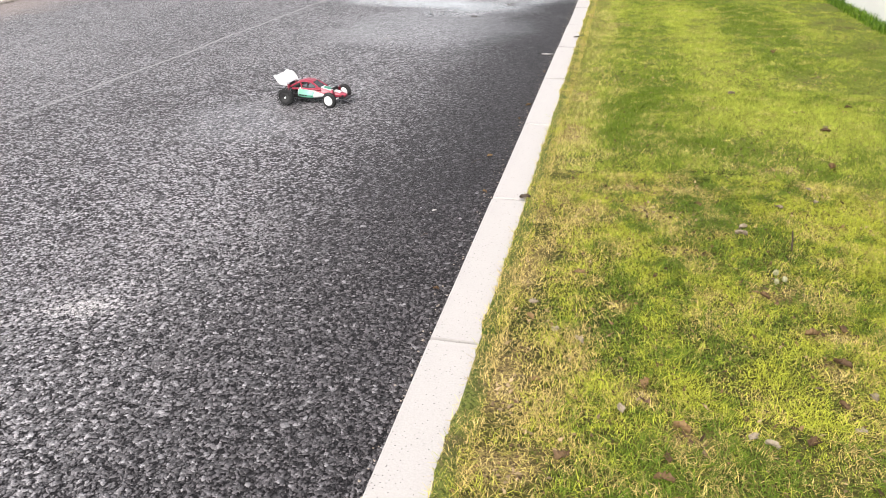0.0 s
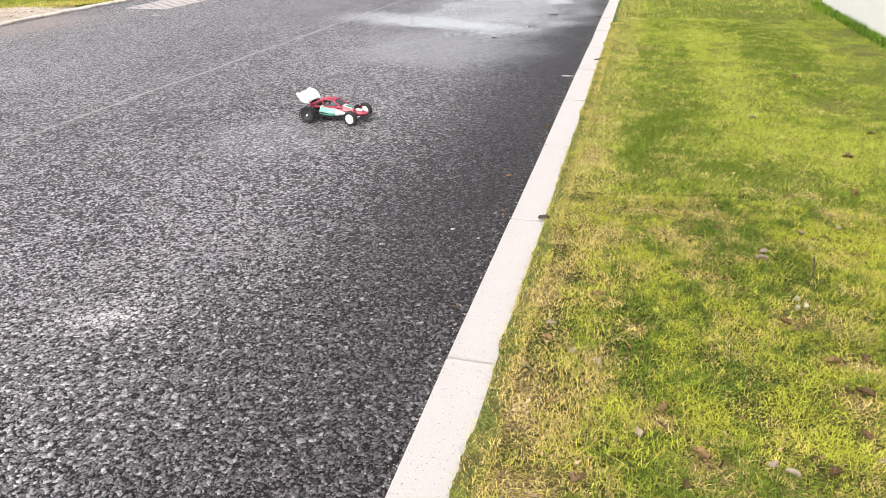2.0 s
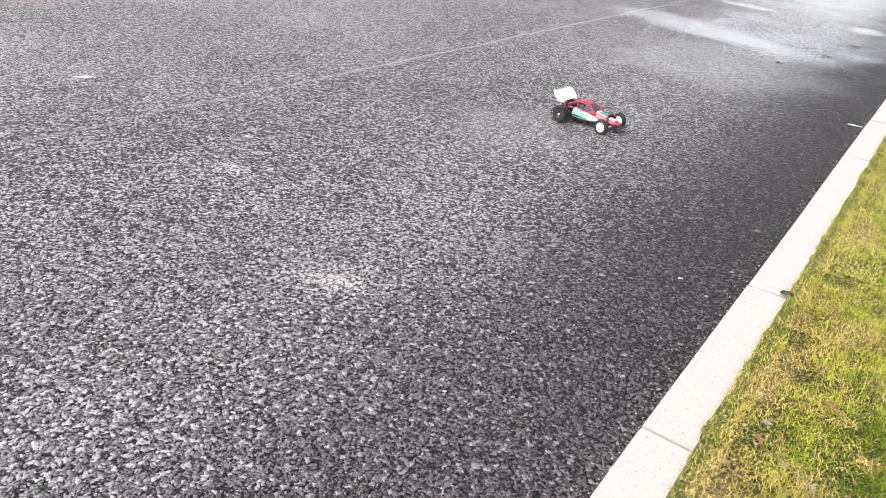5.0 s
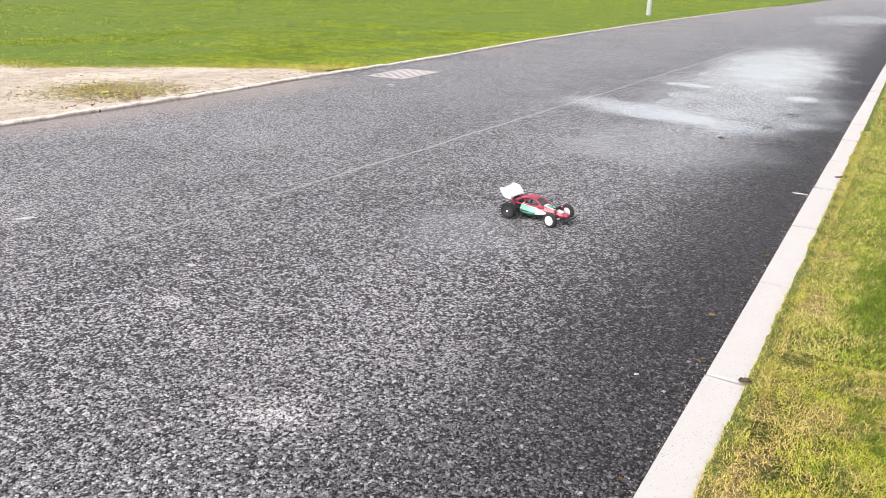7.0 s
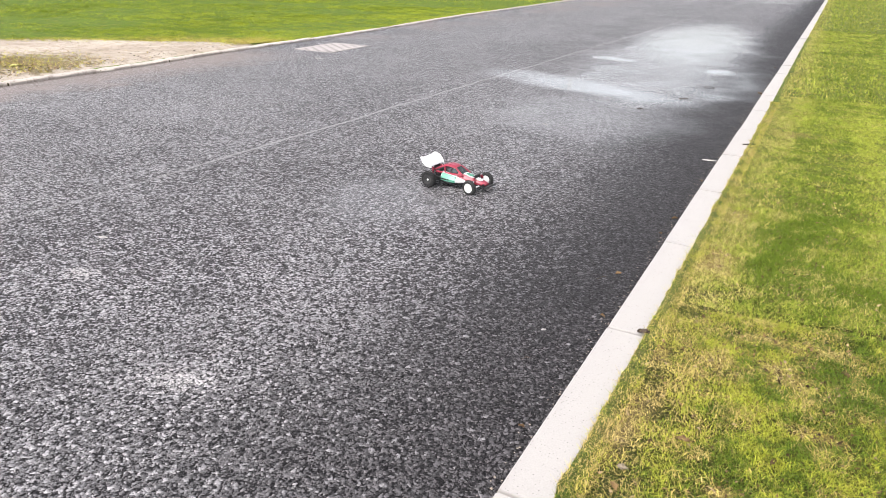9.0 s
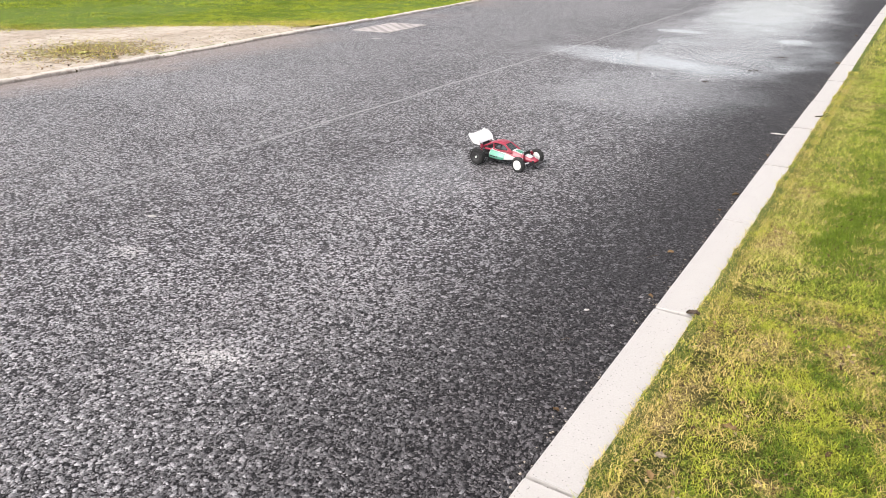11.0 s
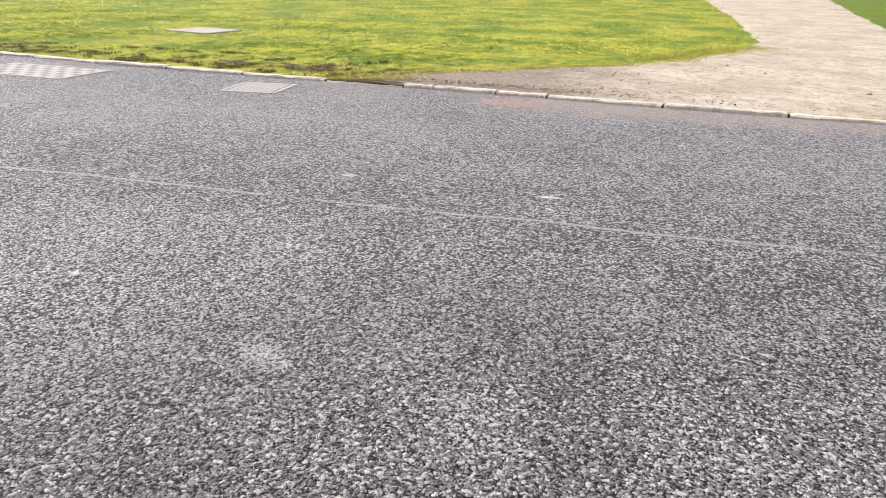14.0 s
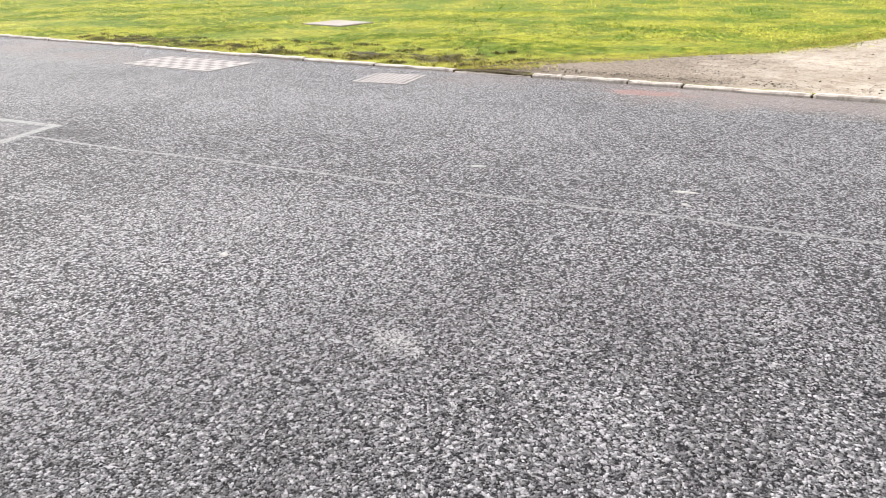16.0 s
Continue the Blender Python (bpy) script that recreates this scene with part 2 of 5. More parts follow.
    for cx, cy, rx, ry, turn in ((-1.15, 4.6, 0.95, 1.3, 0.0), (-1.40, 1.75, 0.38, 0.55, 30.0), (-1.35, 9.0, 1.25, 6.5, 3.0)):
        e = m.patch(p, cx, cy, rx, ry, turn)
        damps = e if damps is None else m.math("MAXIMUM", damps, e)
    damp = m.step(m.math("ADD", damps, m.math("MULTIPLY", ragged, 0.5)), -0.1, 0.6)
    soak = m.math("MAXIMUM", m.math("MULTIPLY", pool, 0.5), m.math("MULTIPLY", damp, 0.22))
    col = m.mix(m.math("MULTIPLY", soak, 0.5), col, (0.02, 0.02, 0.022))
    rough = m.math("SUBTRACT", m.step(stone, 0.0, 1.0, 0.55, 0.7), m.math("MULTIPLY", damp, 0.24))
    rough = m.math("SUBTRACT", rough, m.math("MULTIPLY", pool, 0.30), clamp=True)
    m.put(m.bsdf.inputs["Coat Weight"], m.math("MAXIMUM", m.math("MULTIPLY", pool, m.math("ADD", 0.9, m.math("MULTIPLY", m.math("SUBTRACT", dome, 0.4), 0.5)), clamp=True), m.math("MULTIPLY", damp, 0.18)))
    m.put(m.bsdf.inputs["Coat Roughness"], m.step(pool, 0.0, 0.5, 0.3, 0.10))
    m.put(m.bsdf.inputs["Coat IOR"], 1.5)
    height = m.math("ADD", m.math("MULTIPLY", gap, m.math("ADD", m.math("MULTIPLY", cb, 0.7), 0.6)), m.math("MULTIPLY", gap2, 0.35))
    relief = m.math("SUBTRACT", 1.0, m.math("ADD", m.math("MULTIPLY", pool, 0.55), m.math("MULTIPLY", damp, 0.35)), clamp=True)
    # every chipping lies at its own slight slant
    slant = m.node("ShaderNodeVectorMath", operation="MULTIPLY_ADD")
    m.put(slant.inputs[0], coarse)
    slant.inputs[1].default_value = (0.5, 0.5, 0.0)
    slant.inputs[2].default_value = (-0.25, -0.25, 0.0)
    weight = m.node("ShaderNodeVectorMath", operation="SCALE")
    m.put(weight.inputs[0], slant.outputs[0])
    m.put(weight.inputs["Scale"], relief)
    tilt = m.node("ShaderNodeVectorMath", operation="ADD")
    m.put(tilt.inputs[0], m.node("ShaderNodeNewGeometry").outputs["Normal"])
    m.put(tilt.inputs[1], weight.outputs[0])
    unit = m.node("ShaderNodeVectorMath", operation="NORMALIZE")
    m.put(unit.inputs[0], tilt.outputs[0])
    b = m.bump(height, relief, 0.005)
    m.put(b.inputs["Normal"], unit.outputs[0])
    return m.finish(col, rough, m.math("ADD", m.step(stone, 0.0, 1.0, 0.13, 0.28), m.math("MULTIPLY", soak, 0.35)))


def concrete_material(name, tone, specks=0.5, moss=0.0, stains=0.0):
    m = Nodes(name)
    p = m.coords()
    rnd = m.node("ShaderNodeObjectInfo").outputs["Random"]
    stain = m.noise(p, 7.0, 4.0, 0.6)
    grain = m.noise(p, 180.0, 2.0)
    a = tuple(c * 0.86 for c in tone)
    col = m.mix(stain, a, tone)
    col = m.mix(m.math("MULTIPLY", rnd, 0.25), col, tuple(c * f for c, f in zip(tone, (0.9, 0.87, 0.84))))
    col = m.mix(m.step(grain, 0.35, 0.65, 0.0, 0.25), col, tuple(min(c * 1.1, 0.85) for c in tone))
    dots = m.step(m.cells(p, 130.0, dims="3D"), 0.24, 0.12)
    pits = m.step(m.noise(p, 75.0, 3.0, 0.7), 0.60, 0.72)
    dots = m.math("MULTIPLY", dots, m.step(m.split(m.cells(p, 130.0, out="Color", dims="3D"))[0], 0.55, 0.85))
    col = m.mix(m.math("MULTIPLY", pits, specks * 0.45), col, tuple(c * 0.55 for c in tone))
    col = m.mix(m.math("MULTIPLY", dots, specks), col, (0.10, 0.09, 0.085))
    if stains:
        col = m.mix(m.step(m.noise(p, 13.0, 4.0, 0.7), 0.48, 0.66, 0.0, stains), col, (0.20, 0.16, 0.125))
    if moss:
        green = m.step(m.noise(p, 5.0, 4.0, 0.65), 0.5, 0.7)
        col = m.mix(m.math("MULTIPLY", green, moss), col, (0.16, 0.16, 0.07))
    m.bump(m.math("ADD", grain, m.math("MULTIPLY", dots, -0.7)), 0.5, 0.0015)
    return m.finish(col, 0.82, 0.35)


def blade_material(name, fresh, lush, straw, straw_from, patchy, edge_at, edge_wide, lusher=None, spots=(), spread=(0.54, 1.38), edge_dry=0.12, clumps=0.8, edge_fresh=0.12, broad=0.5):
    """Grass blades: each differs from the next, and whole patches are lusher or yellower."""
    m = Nodes(name)
    p = m.coords()
    each = m.node("ShaderNodeNewGeometry").outputs["Random Per Island"]
    big = m.noise(p, patchy, 3.0, 0.55)
    small = m.noise(p, 9.0, 3.0, 0.6)
    clump = m.noise(p, patchy * 7.0, 2.0, 0.6)
    mixed = m.math("ADD", m.math("ADD", m.math("MULTIPLY", m.math("SUBTRACT", big, 0.5), broad), m.math("ADD", m.math("MULTIPLY", m.math("SUBTRACT", clump, 0.5), clumps), 0.50)), m.math("MULTIPLY", each, 0.22))
    mixed = m.math("ADD", mixed, m.step(m.split(p)[0], edge_at + edge_wide, edge_at, 0.0, edge_fresh))
    for cx, cy, rx, ry, more in spots:
        mixed = m.math("ADD", mixed, m.step(m.patch(p, cx, cy, rx, ry), 0.0, 0.7, 0.0, more))
    col = m.mix(m.step(mixed, 0.54, 0.70), lush, fresh)
    dry = m.math("ADD", m.math("MULTIPLY", m.math("FRACT", m.math("MULTIPLY", each, 7.3)), 0.45), m.math("SUBTRACT", m.math("MULTIPLY", small, 1.2), 0.2))
    dry = m.math("ADD", dry, m.step(m.split(p)[0], edge_at + edge_wide, edge_at, 0.0, edge_dry))
    dried = m.step(dry, straw_from, straw_from + 0.14)
    if lusher is not None:
        grown = m.step(m.math("ADD", m.split(p)[1], m.math("MULTIPLY", big, 3.0)), 2.0, 6.0)
        col = m.mix(grown, col, m.mix(m.step(m.math("ADD", mixed, m.math("MULTIPLY", m.math("SUBTRACT", m.noise(p, 2.6, 4.0, 0.65), 0.5), 0.9)), 0.42, 0.80), *lusher))
        dried = m.math("MULTIPLY", dried, m.math("SUBTRACT", 1.0, m.math("MULTIPLY", grown, 0.8)))
    col = m.mix(dried, col, straw)
    jitter = m.node("ShaderNodeHueSaturation")
    m.put(jitter.inputs["Color"], col)
    m.put(jitter.inputs["Value"], m.step(m.math("FRACT", m.math("MULTIPLY", each, 37.0)), 0.0, 1.0, *spread))
    m.put(m.bsdf.inputs["Subsurface Weight"], 0.0)
    trans = m.node("ShaderNodeBsdfTranslucent")
    m.put(trans.inputs["Color"], jitter.outputs[0])
    both = m.node("ShaderNodeMixShader")
    both.inputs[0].default_value = 0.18
    m.tree.links.new(m.bsdf.outputs[0], both.inputs[1])
    m.tree.links.new(trans.outputs[0], both.inputs[2])
    m.tree.links.new(both.outputs[0], m.out.inputs["Surface"])
    return m.finish(jitter.outputs[0], 0.55, 0.14)


BALD = ((0.50, 0.90, 0.24, 0.15), (0.58, 1.09, 0.14, 0.07), (0.22, 1.75, 0.10, 0.30), (0.25, 2.36, 0.08, 0.14), (0.18, 0.40, 0.05, 0.20), (0.19, -0.16, 0.06, 0.09),
        (0.24, -0.40, 0.08, 0.05), (0.50, -0.13, 0.07, 0.05), (0.59, -0.25, 0.09, 0.05), (0.98, 0.20, 0.06, 0.04), (0.93, 0.05, 0.07, 0.04), (0.84, 0.38, 0.09, 0.05),
        (0.66, 0.60, 0.09, 0.06), (1.08, 1.36, 0.13, 0.06), (0.19, 0.85, 0.06, 0.11), (0.46, 4.60, 0.30, 0.15), (1.15, 0.86, 0.09, 0.05), (0.45, 0.25, 0.06, 0.04))


def turf_material(name, green, yellow, earth, fine=60.0, bald=(), patchy=1.4, lusher=None, lusher_from=(2.0, 6.0)):
    m = Nodes(name)
    p = m.coords()
    a = m.noise(p, patchy, 3.0)
    b = m.noise(p, 7.0, 4.0, 0.65)
    c = m.noise(p, fine, 4.0, 0.7)
    col = m.mix(m.step(a, 0.38, 0.62), green, yellow)
    if lusher is not None:
        col = m.mix(m.step(m.math("ADD", m.split(p)[1], m.math("MULTIPLY", a, 3.0)), *lusher_from), col, lusher)
    col = m.mix(m.step(m.math("ADD", m.math("MULTIPLY", b, 0.6), m.math("MULTIPLY", c, 0.5)), 0.55, 0.72), col, earth)
    # fine dark soil specks, with the shade of grass crevices painted in
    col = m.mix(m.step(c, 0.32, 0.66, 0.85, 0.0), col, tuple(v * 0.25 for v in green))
    worn = None
    for cx, cy, rx, ry in bald:
        e = m.patch(p, cx, cy, rx, ry)
        worn = e if worn is None else m.math("MAXIMUM", worn, e)
    if worn is not None:
        worn = m.step(m.math("ADD", worn, m.math("MULTIPLY", m.math("SUBTRACT", b, 0.5), 3.0)), -0.2, 0.7)
        soil = m.mix(m.step(m.noise(p, 170.0, 3.0, 0.7), 0.38, 0.62), (0.045, 0.030, 0.015), (0.25, 0.19, 0.075))
        col = m.mix(worn, col, soil)
    m.bump(m.math("ADD", b, c), 0.8, 0.02)
    return m.finish(col, 0.9, 0.2)


def dirt_material():
    m = Nodes("sandy_path")
    p = m.coords()
    a = m.noise(p, 1.1, 4.0, 0.6)
    b = m.noise(p, 9.0, 5.0, 0.7)
    c = m.noise(p, 90.0, 3.0, 0.7)
    col = m.mix(m.step(a, 0.35, 0.65), (0.39, 0.335, 0.272), (0.51, 0.45, 0.378))
    d = m.noise(p, 32.0, 4.0, 0.75)
    col = m.mix(m.step(b, 0.46, 0.64, 0.0, 0.65), col, (0.25, 0.19, 0.14))
    col = m.mix(m.step(d, 0.56, 0.66, 0.0, 0.75), col, (0.12, 0.088, 0.062))
    near = m.step(m.math("ADD", m.split(p)[1], m.math("MULTIPLY", a, 2.5)), 0.4, -1.4, 0.0, 0.8)
    col = m.mix(near, col, m.mix(m.step(d, 0.42, 0.60), (0.25, 0.205, 0.165), (0.10, 0.08, 0.058)))
    col = m.mix(m.step(c, 0.35, 0.7, 0.3, 0.0), col, (0.12, 0.09, 0.065))
    green = m.step(m.math("ADD", m.patch(p, -6.75, 3.3, 0.85, 0.85), m.math("MULTIPLY", m.math("SUBTRACT", b, 0.5), 2.2)), 0.1, 0.6)
    col = m.mix(m.math("MULTIPLY", green, 0.8), col, m.mix(m.step(d, 0.4, 0.6), (0.17, 0.15, 0.05), (0.09, 0.065, 0.03)))
    m.bump(m.math("ADD", m.math("MULTIPLY", b, 1.2), m.math("MULTIPLY", c, 0.4)), 0.8, 0.02)
    return m.finish(col, 0.92, 0.2)


def plain_material(name, color, rough=0.5, metal=0.0, wear=0.15, scale=40.0, spec=0.5):
    """Paint, plastic, rubber: a base tone with fine scuffs and dust."""
    m = Nodes(name)
    p = m.coords()
    a = m.noise(p, scale, 4.0, 0.65)
    col = m.mix(m.step(a, 0.42, 0.75, 0.0, wear), color, tuple(0.5 * c + 0.12 for c in color))
    r = m.step(a, 0.3, 0.7, max(rough - 0.08, 0.05), min(rough + 0.12, 1.0))
    return m.finish(col, r, spec, metal)


def leaf_material(name, a, b):
    m = Nodes(name)
    p = m.coords()
    rnd = m.node("ShaderNodeObjectInfo").outputs["Random"]
    col = m.mix(rnd, a, b)
    col = m.mix(m.step(m.noise(p, 120.0, 3.0), 0.4, 0.7, 0.0, 0.5), col, tuple(c * 0.35 for c in a))
    m.bump(m.noise(p, 150.0, 2.0), 0.5, 0.001)
    return m.finish(col, 0.7, 0.3)


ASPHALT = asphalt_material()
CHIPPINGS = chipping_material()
KERB = concrete_material("pale_kerb_concrete", (0.384, 0.369, 0.354), 0.95)
FAR_KERB = concrete_material("weathered_edging_concrete", (0.48, 0.435, 0.39), 0.6, 0.2, 0.6)
COVER = concrete_material("pale_cover_concrete", (0.37, 0.342, 0.332), 0.5)
SLAB = concrete_material("lawn_slab_concrete", (0.34, 0.30, 0.28), 0.5, 0.1)
COVER_DARK = concrete_material("dirty_cover_infill", (0.205, 0.188, 0.184), 0.4)
GRATE_DARK = concrete_material("silted_grate_infill", (0.185, 0.17, 0.165), 0.4)
RENDER = concrete_material("white_wall_render", (0.80, 0.79, 0.76), 0.05)
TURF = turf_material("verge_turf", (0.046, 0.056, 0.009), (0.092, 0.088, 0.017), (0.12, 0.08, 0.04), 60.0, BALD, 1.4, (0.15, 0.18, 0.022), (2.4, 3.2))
FAR_TURF = turf_material("lawn_turf", (0.14, 0.22, 0.012), (0.38, 0.37, 0.035), (0.22, 0.20, 0.05), 25.0, (), 0.8, (0.10, 0.165, 0.012))
GROUND = turf_material("distant_grass", (0.07, 0.12, 0.02), (0.11, 0.14, 0.025), (0.10, 0.10, 0.04), 4.0)
BLADES = blade_material("verge_blades", (0.35, 0.375, 0.042), (0.10, 0.155, 0.014), (0.47, 0.36, 0.13), 0.71, 1.6, 0.16, 0.35, None,
                       ((0.85, -0.42, 0.80, 0.36, -0.20), (1.35, 0.75, 0.55, 0.65, 0.13), (0.75, -0.10, 0.35, 0.16, 0.06), (0.70, 1.0, 0.2, 0.3, -0.08)), (0.54, 1.38), 0.22)
FAR_BLADES = blade_material("lawn_blades", (0.58, 0.585, 0.090), (0.15, 0.24, 0.016), (0.50, 0.42, 0.12), 0.80, 0.8, -6.3, -2.2, ((0.13, 0.19, 0.010), (0.31, 0.36, 0.026)), (), (0.78, 1.2), 0.12, 0.95, 0.20, 0.9)
STRAW = blade_material("dead_straw", (0.43, 0.36, 0.095), (0.26, 0.20, 0.06), (0.54, 0.43, 0.18), 0.70, 3.0, 0.16, 0.35)
NEW_BLADES = blade_material("fresh_turf_blades", (0.36, 0.405, 0.058), (0.125, 0.185, 0.016), (0.52, 0.44, 0.15), 0.78, 1.1, 0.16, 0.35, None,
                           ((0.46, 2.35, 0.38, 1.0, -0.09), (0.70, 1.66, 0.55, 0.34, -0.10), (1.45, 4.3, 0.35, 2.2, -0.10), (0.95, 4.2, 0.24, 2.6, 0.16), (1.25, 2.0, 0.5, 0.5, 0.12)),
                           (0.56, 1.34), 0.30, 0.42)
LIP = turf_material("earthy_lip", (0.075, 0.125, 0.016), (0.17, 0.20, 0.04), (0.13, 0.10, 0.045), 110.0)
LUSH_BLADES = blade_material("uncut_blades", (0.16, 0.26, 0.02), (0.06, 0.13, 0.01), (0.30, 0.28, 0.08), 0.90, 2.0, 0.16, 0.35)
FRINGE = blade_material("yellowed_fringe_blades", (0.44, 0.42, 0.06), (0.20, 0.23, 0.025), (0.46, 0.36, 0.13), 0.68, 2.0, -6.3, -2.2)
MOSSY = blade_material("dark_edge_blades", (0.12, 0.12, 0.016), (0.045, 0.052, 0.01), (0.15, 0.10, 0.045), 0.75, 2.0, -6.3, -2.2)
DIRT = dirt_material()
MUD = turf_material("bare_mud", (0.07, 0.06, 0.025), (0.12, 0.095, 0.05), (0.17, 0.13, 0.08), 40.0)
GALVANISED = plain_material("galvanised_post", (0.46, 0.46, 0.45), 0.55, 0.3, 0.2, 8.0)
DEAD_LEAF = leaf_material("dead_leaf", (0.070, 0.040, 0.018), (0.23, 0.145, 0.065))
PALE_LEAF = leaf_material("bleached_leaf", (0.17, 0.13, 0.09), (0.32, 0.27, 0.20))
BARK = leaf_material("wet_twig", (0.035, 0.025, 0.018), (0.07, 0.05, 0.035))
CHIP = leaf_material("pale_chip", (0.42, 0.40, 0.38), (0.52, 0.50, 0.48))
LITTER = blade_material("leaf_litter", (0.20, 0.125, 0.065), (0.075, 0.045, 0.025), (0.34, 0.25, 0.15), 0.66, 4.0, 0.16, 0.35)
PALE_FLOWER = leaf_material("faded_petals", (0.24, 0.24, 0.13), (0.34, 0.33, 0.20))
STONE = leaf_material("path_stone", (0.16, 0.13, 0.10), (0.36, 0.31, 0.26))


# ---- building helpers ----
def mesh_of(name, bm, material, smooth=False):
    data = bpy.data.meshes.new(name)
    bm.to_mesh(data)
    bm.free()
    data.materials.append(material)
    if smooth:
        data.polygons.foreach_set("use_smooth", [True] * len(data.polygons))
    return data


def part(name, bm, material, parent=None, label="", smooth=False):
    ob = new(name, mesh_of(name, bm, material, smooth))
    if parent is not None:
        ob.parent = parent
    return tagged(ob, label) if label else ob


def box(x0, x1, y0, y1, z0, z1, bevel=0.0, segments=1):
    bm = bmesh.new()
    bmesh.ops.create_cube(bm, size=1.0, matrix=Matrix.Translation(((x0 + x1) / 2, (y0 + y1) / 2, (z0 + z1) / 2)) @ Matrix.Diagonal((x1 - x0, y1 - y0, z1 - z0, 1)))
    if bevel:
        bmesh.ops.bevel(bm, geom=bm.edges[:], offset=bevel, segments=segments, affect="EDGES", profile=0.6)
    return bm


def rod(a, b, r, r2=None, sides=8):
    a, b = Vector(a), Vector(b)
    bm = bmesh.new()
    m = Matrix.Translation((a + b) / 2) @ (b - a).to_track_quat("Z", "Y").to_matrix().to_4x4()
    bmesh.ops.create_cone(bm, cap_ends=True, segments=sides, radius1=r, radius2=r if r2 is None else r2, depth=(b - a).length, matrix=m)
    return bm


def lathe(profile, sides=28):
    """A ring of (radius, across) turned about the y axis."""
    bm = bmesh.new()
    rings = []
    for k in range(sides):
        t = 2 * math.pi * k / sides
        rings.append([bm.verts.new((r * math.cos(t), w, r * math.sin(t))) for r, w in profile])
    for k in range(sides):
        a, b = rings[k], rings[(k + 1) % sides]
        for i in range(len(profile) - 1):
            bm.faces.new((a[i], a[i + 1], b[i + 1], b[i]))
    bmesh.ops.remove_doubles(bm, verts=bm.verts[:], dist=1e-6)
    bmesh.ops.recalc_face_normals(bm, faces=bm.faces[:])
    return bm


def loft(rings, close=True):
    bm = bmesh.new()
    made = [[bm.verts.new(v) for v in ring] for ring in rings]
    n = len(rings[0])
    for a, b in zip(made, made[1:]):
        for i in range(n):
            bm.faces.new((a[i], a[(i + 1) % n], b[(i + 1) % n], b[i]))
    if close:
        bm.faces.new(made[0][::-1])
        bm.faces.new(made[-1])
    bmesh.ops.recalc_face_normals(bm, faces=bm.faces[:])
    return bm


def joined(*bms):
    out = bmesh.new()
    for b in bms:
        tmp = bpy.data.meshes.new("tmp")
        b.to_mesh(tmp)
        b.free()
        out.from_mesh(tmp)
        bpy.data.meshes.remove(tmp)
    return out


def raw_mesh(name, verts, faces_flat, loop_total, material):
    """A large mesh straight from numpy arrays."""
    data = bpy.data.meshes.new(name)
    data.vertices.add(len(verts))
    data.vertices.foreach_set("co", verts.astype(np.float32).ravel())
    data.loops.add(len(faces_flat))
    data.loops.foreach_set("vertex_index", faces_flat.astype(np.int32))
    starts = np.concatenate(([0], np.cumsum(loop_total)[:-1]))
    data.polygons.add(len(loop_total))
    data.polygons.foreach_set("loop_start", starts.astype(np.int32))
    data.update(calc_edges=True)
    data.validate()
    data.materials.append(material)
    return data


# ---- the plan ----
KERB_TOP, KERB_WIDE = 0.04, 0.127
FAR_TOP, FAR_WIDE = 0.030, 0.10
FAR_Y = (-90, -30, -14, -11.5, -9.5, -7.5, -5.0, -2.7, -1.1, 0.7, 2.2, 3.7, 5.9, 7.7, 9.5, 12.3, 16, 21, 29, 42, 70, 200)
FAR_X = (-13, -9.0, -7.35, -7.02, -6.82, -6.52, -6.27, -6.10, -5.93, -5.80, -5.84, -5.90, -6.12, -6.22, -6.36, -6.68, -6.98, -7.34, -7.78, -8.35, -9.2, -13)


def far_edge(y):
    """Where the far edging's road side runs."""
    return np.interp(y, FAR_Y, FAR_X)


PATH_LEFT = ((-6.2, -4.45), (-6.93, -3.8), (-7.3, -3.34), (-7.77, -2.72), (-8.48, -1.88), (-9.46, -1.0), (-10.6, -0.27), (-12.8, 0.5), (-19.0, 0.9), (-30.0, 1.2), (-60.0, 2.0))
PATH_RIGHT = ((-6.1, 6.7), (-6.76, 6.32), (-7.48, 5.74), (-8.34, 5.2), (-9.0, 4.3), (-9.97, 3.85), (-11.5, 3.4), (-14.5, 3.4), (-21.0, 4.4), (-30.0, 6.0), (-60.0, 11.0))


def path_edges(x):
    """The two borders of the sandy path at x."""
    lx, ly = zip(*PATH_LEFT[::-1])
    rx, ry = zip(*PATH_RIGHT[::-1])
    return np.interp(x, lx, ly), np.interp(x, rx, ry)


def wavy(x, y, scale, seed=0.0):
    return noise.noise(Vector((x * scale, y * scale, seed)))


def far_height(x, y):
    return FAR_TOP - 0.008 + 0.02 * wavy(x, y, 0.5, 3.0) * min(1.0, max(0.0, (-6.6 - x) / 2.0))


def verge_height(x, y):
    return KERB_TOP - 0.004 + min(1.0, max(0.0, (x - 0.15) / 0.5)) * (0.014 + 0.010 * wavy(x, y, 1.7) + 0.005 * wavy(x, y, 6.0))


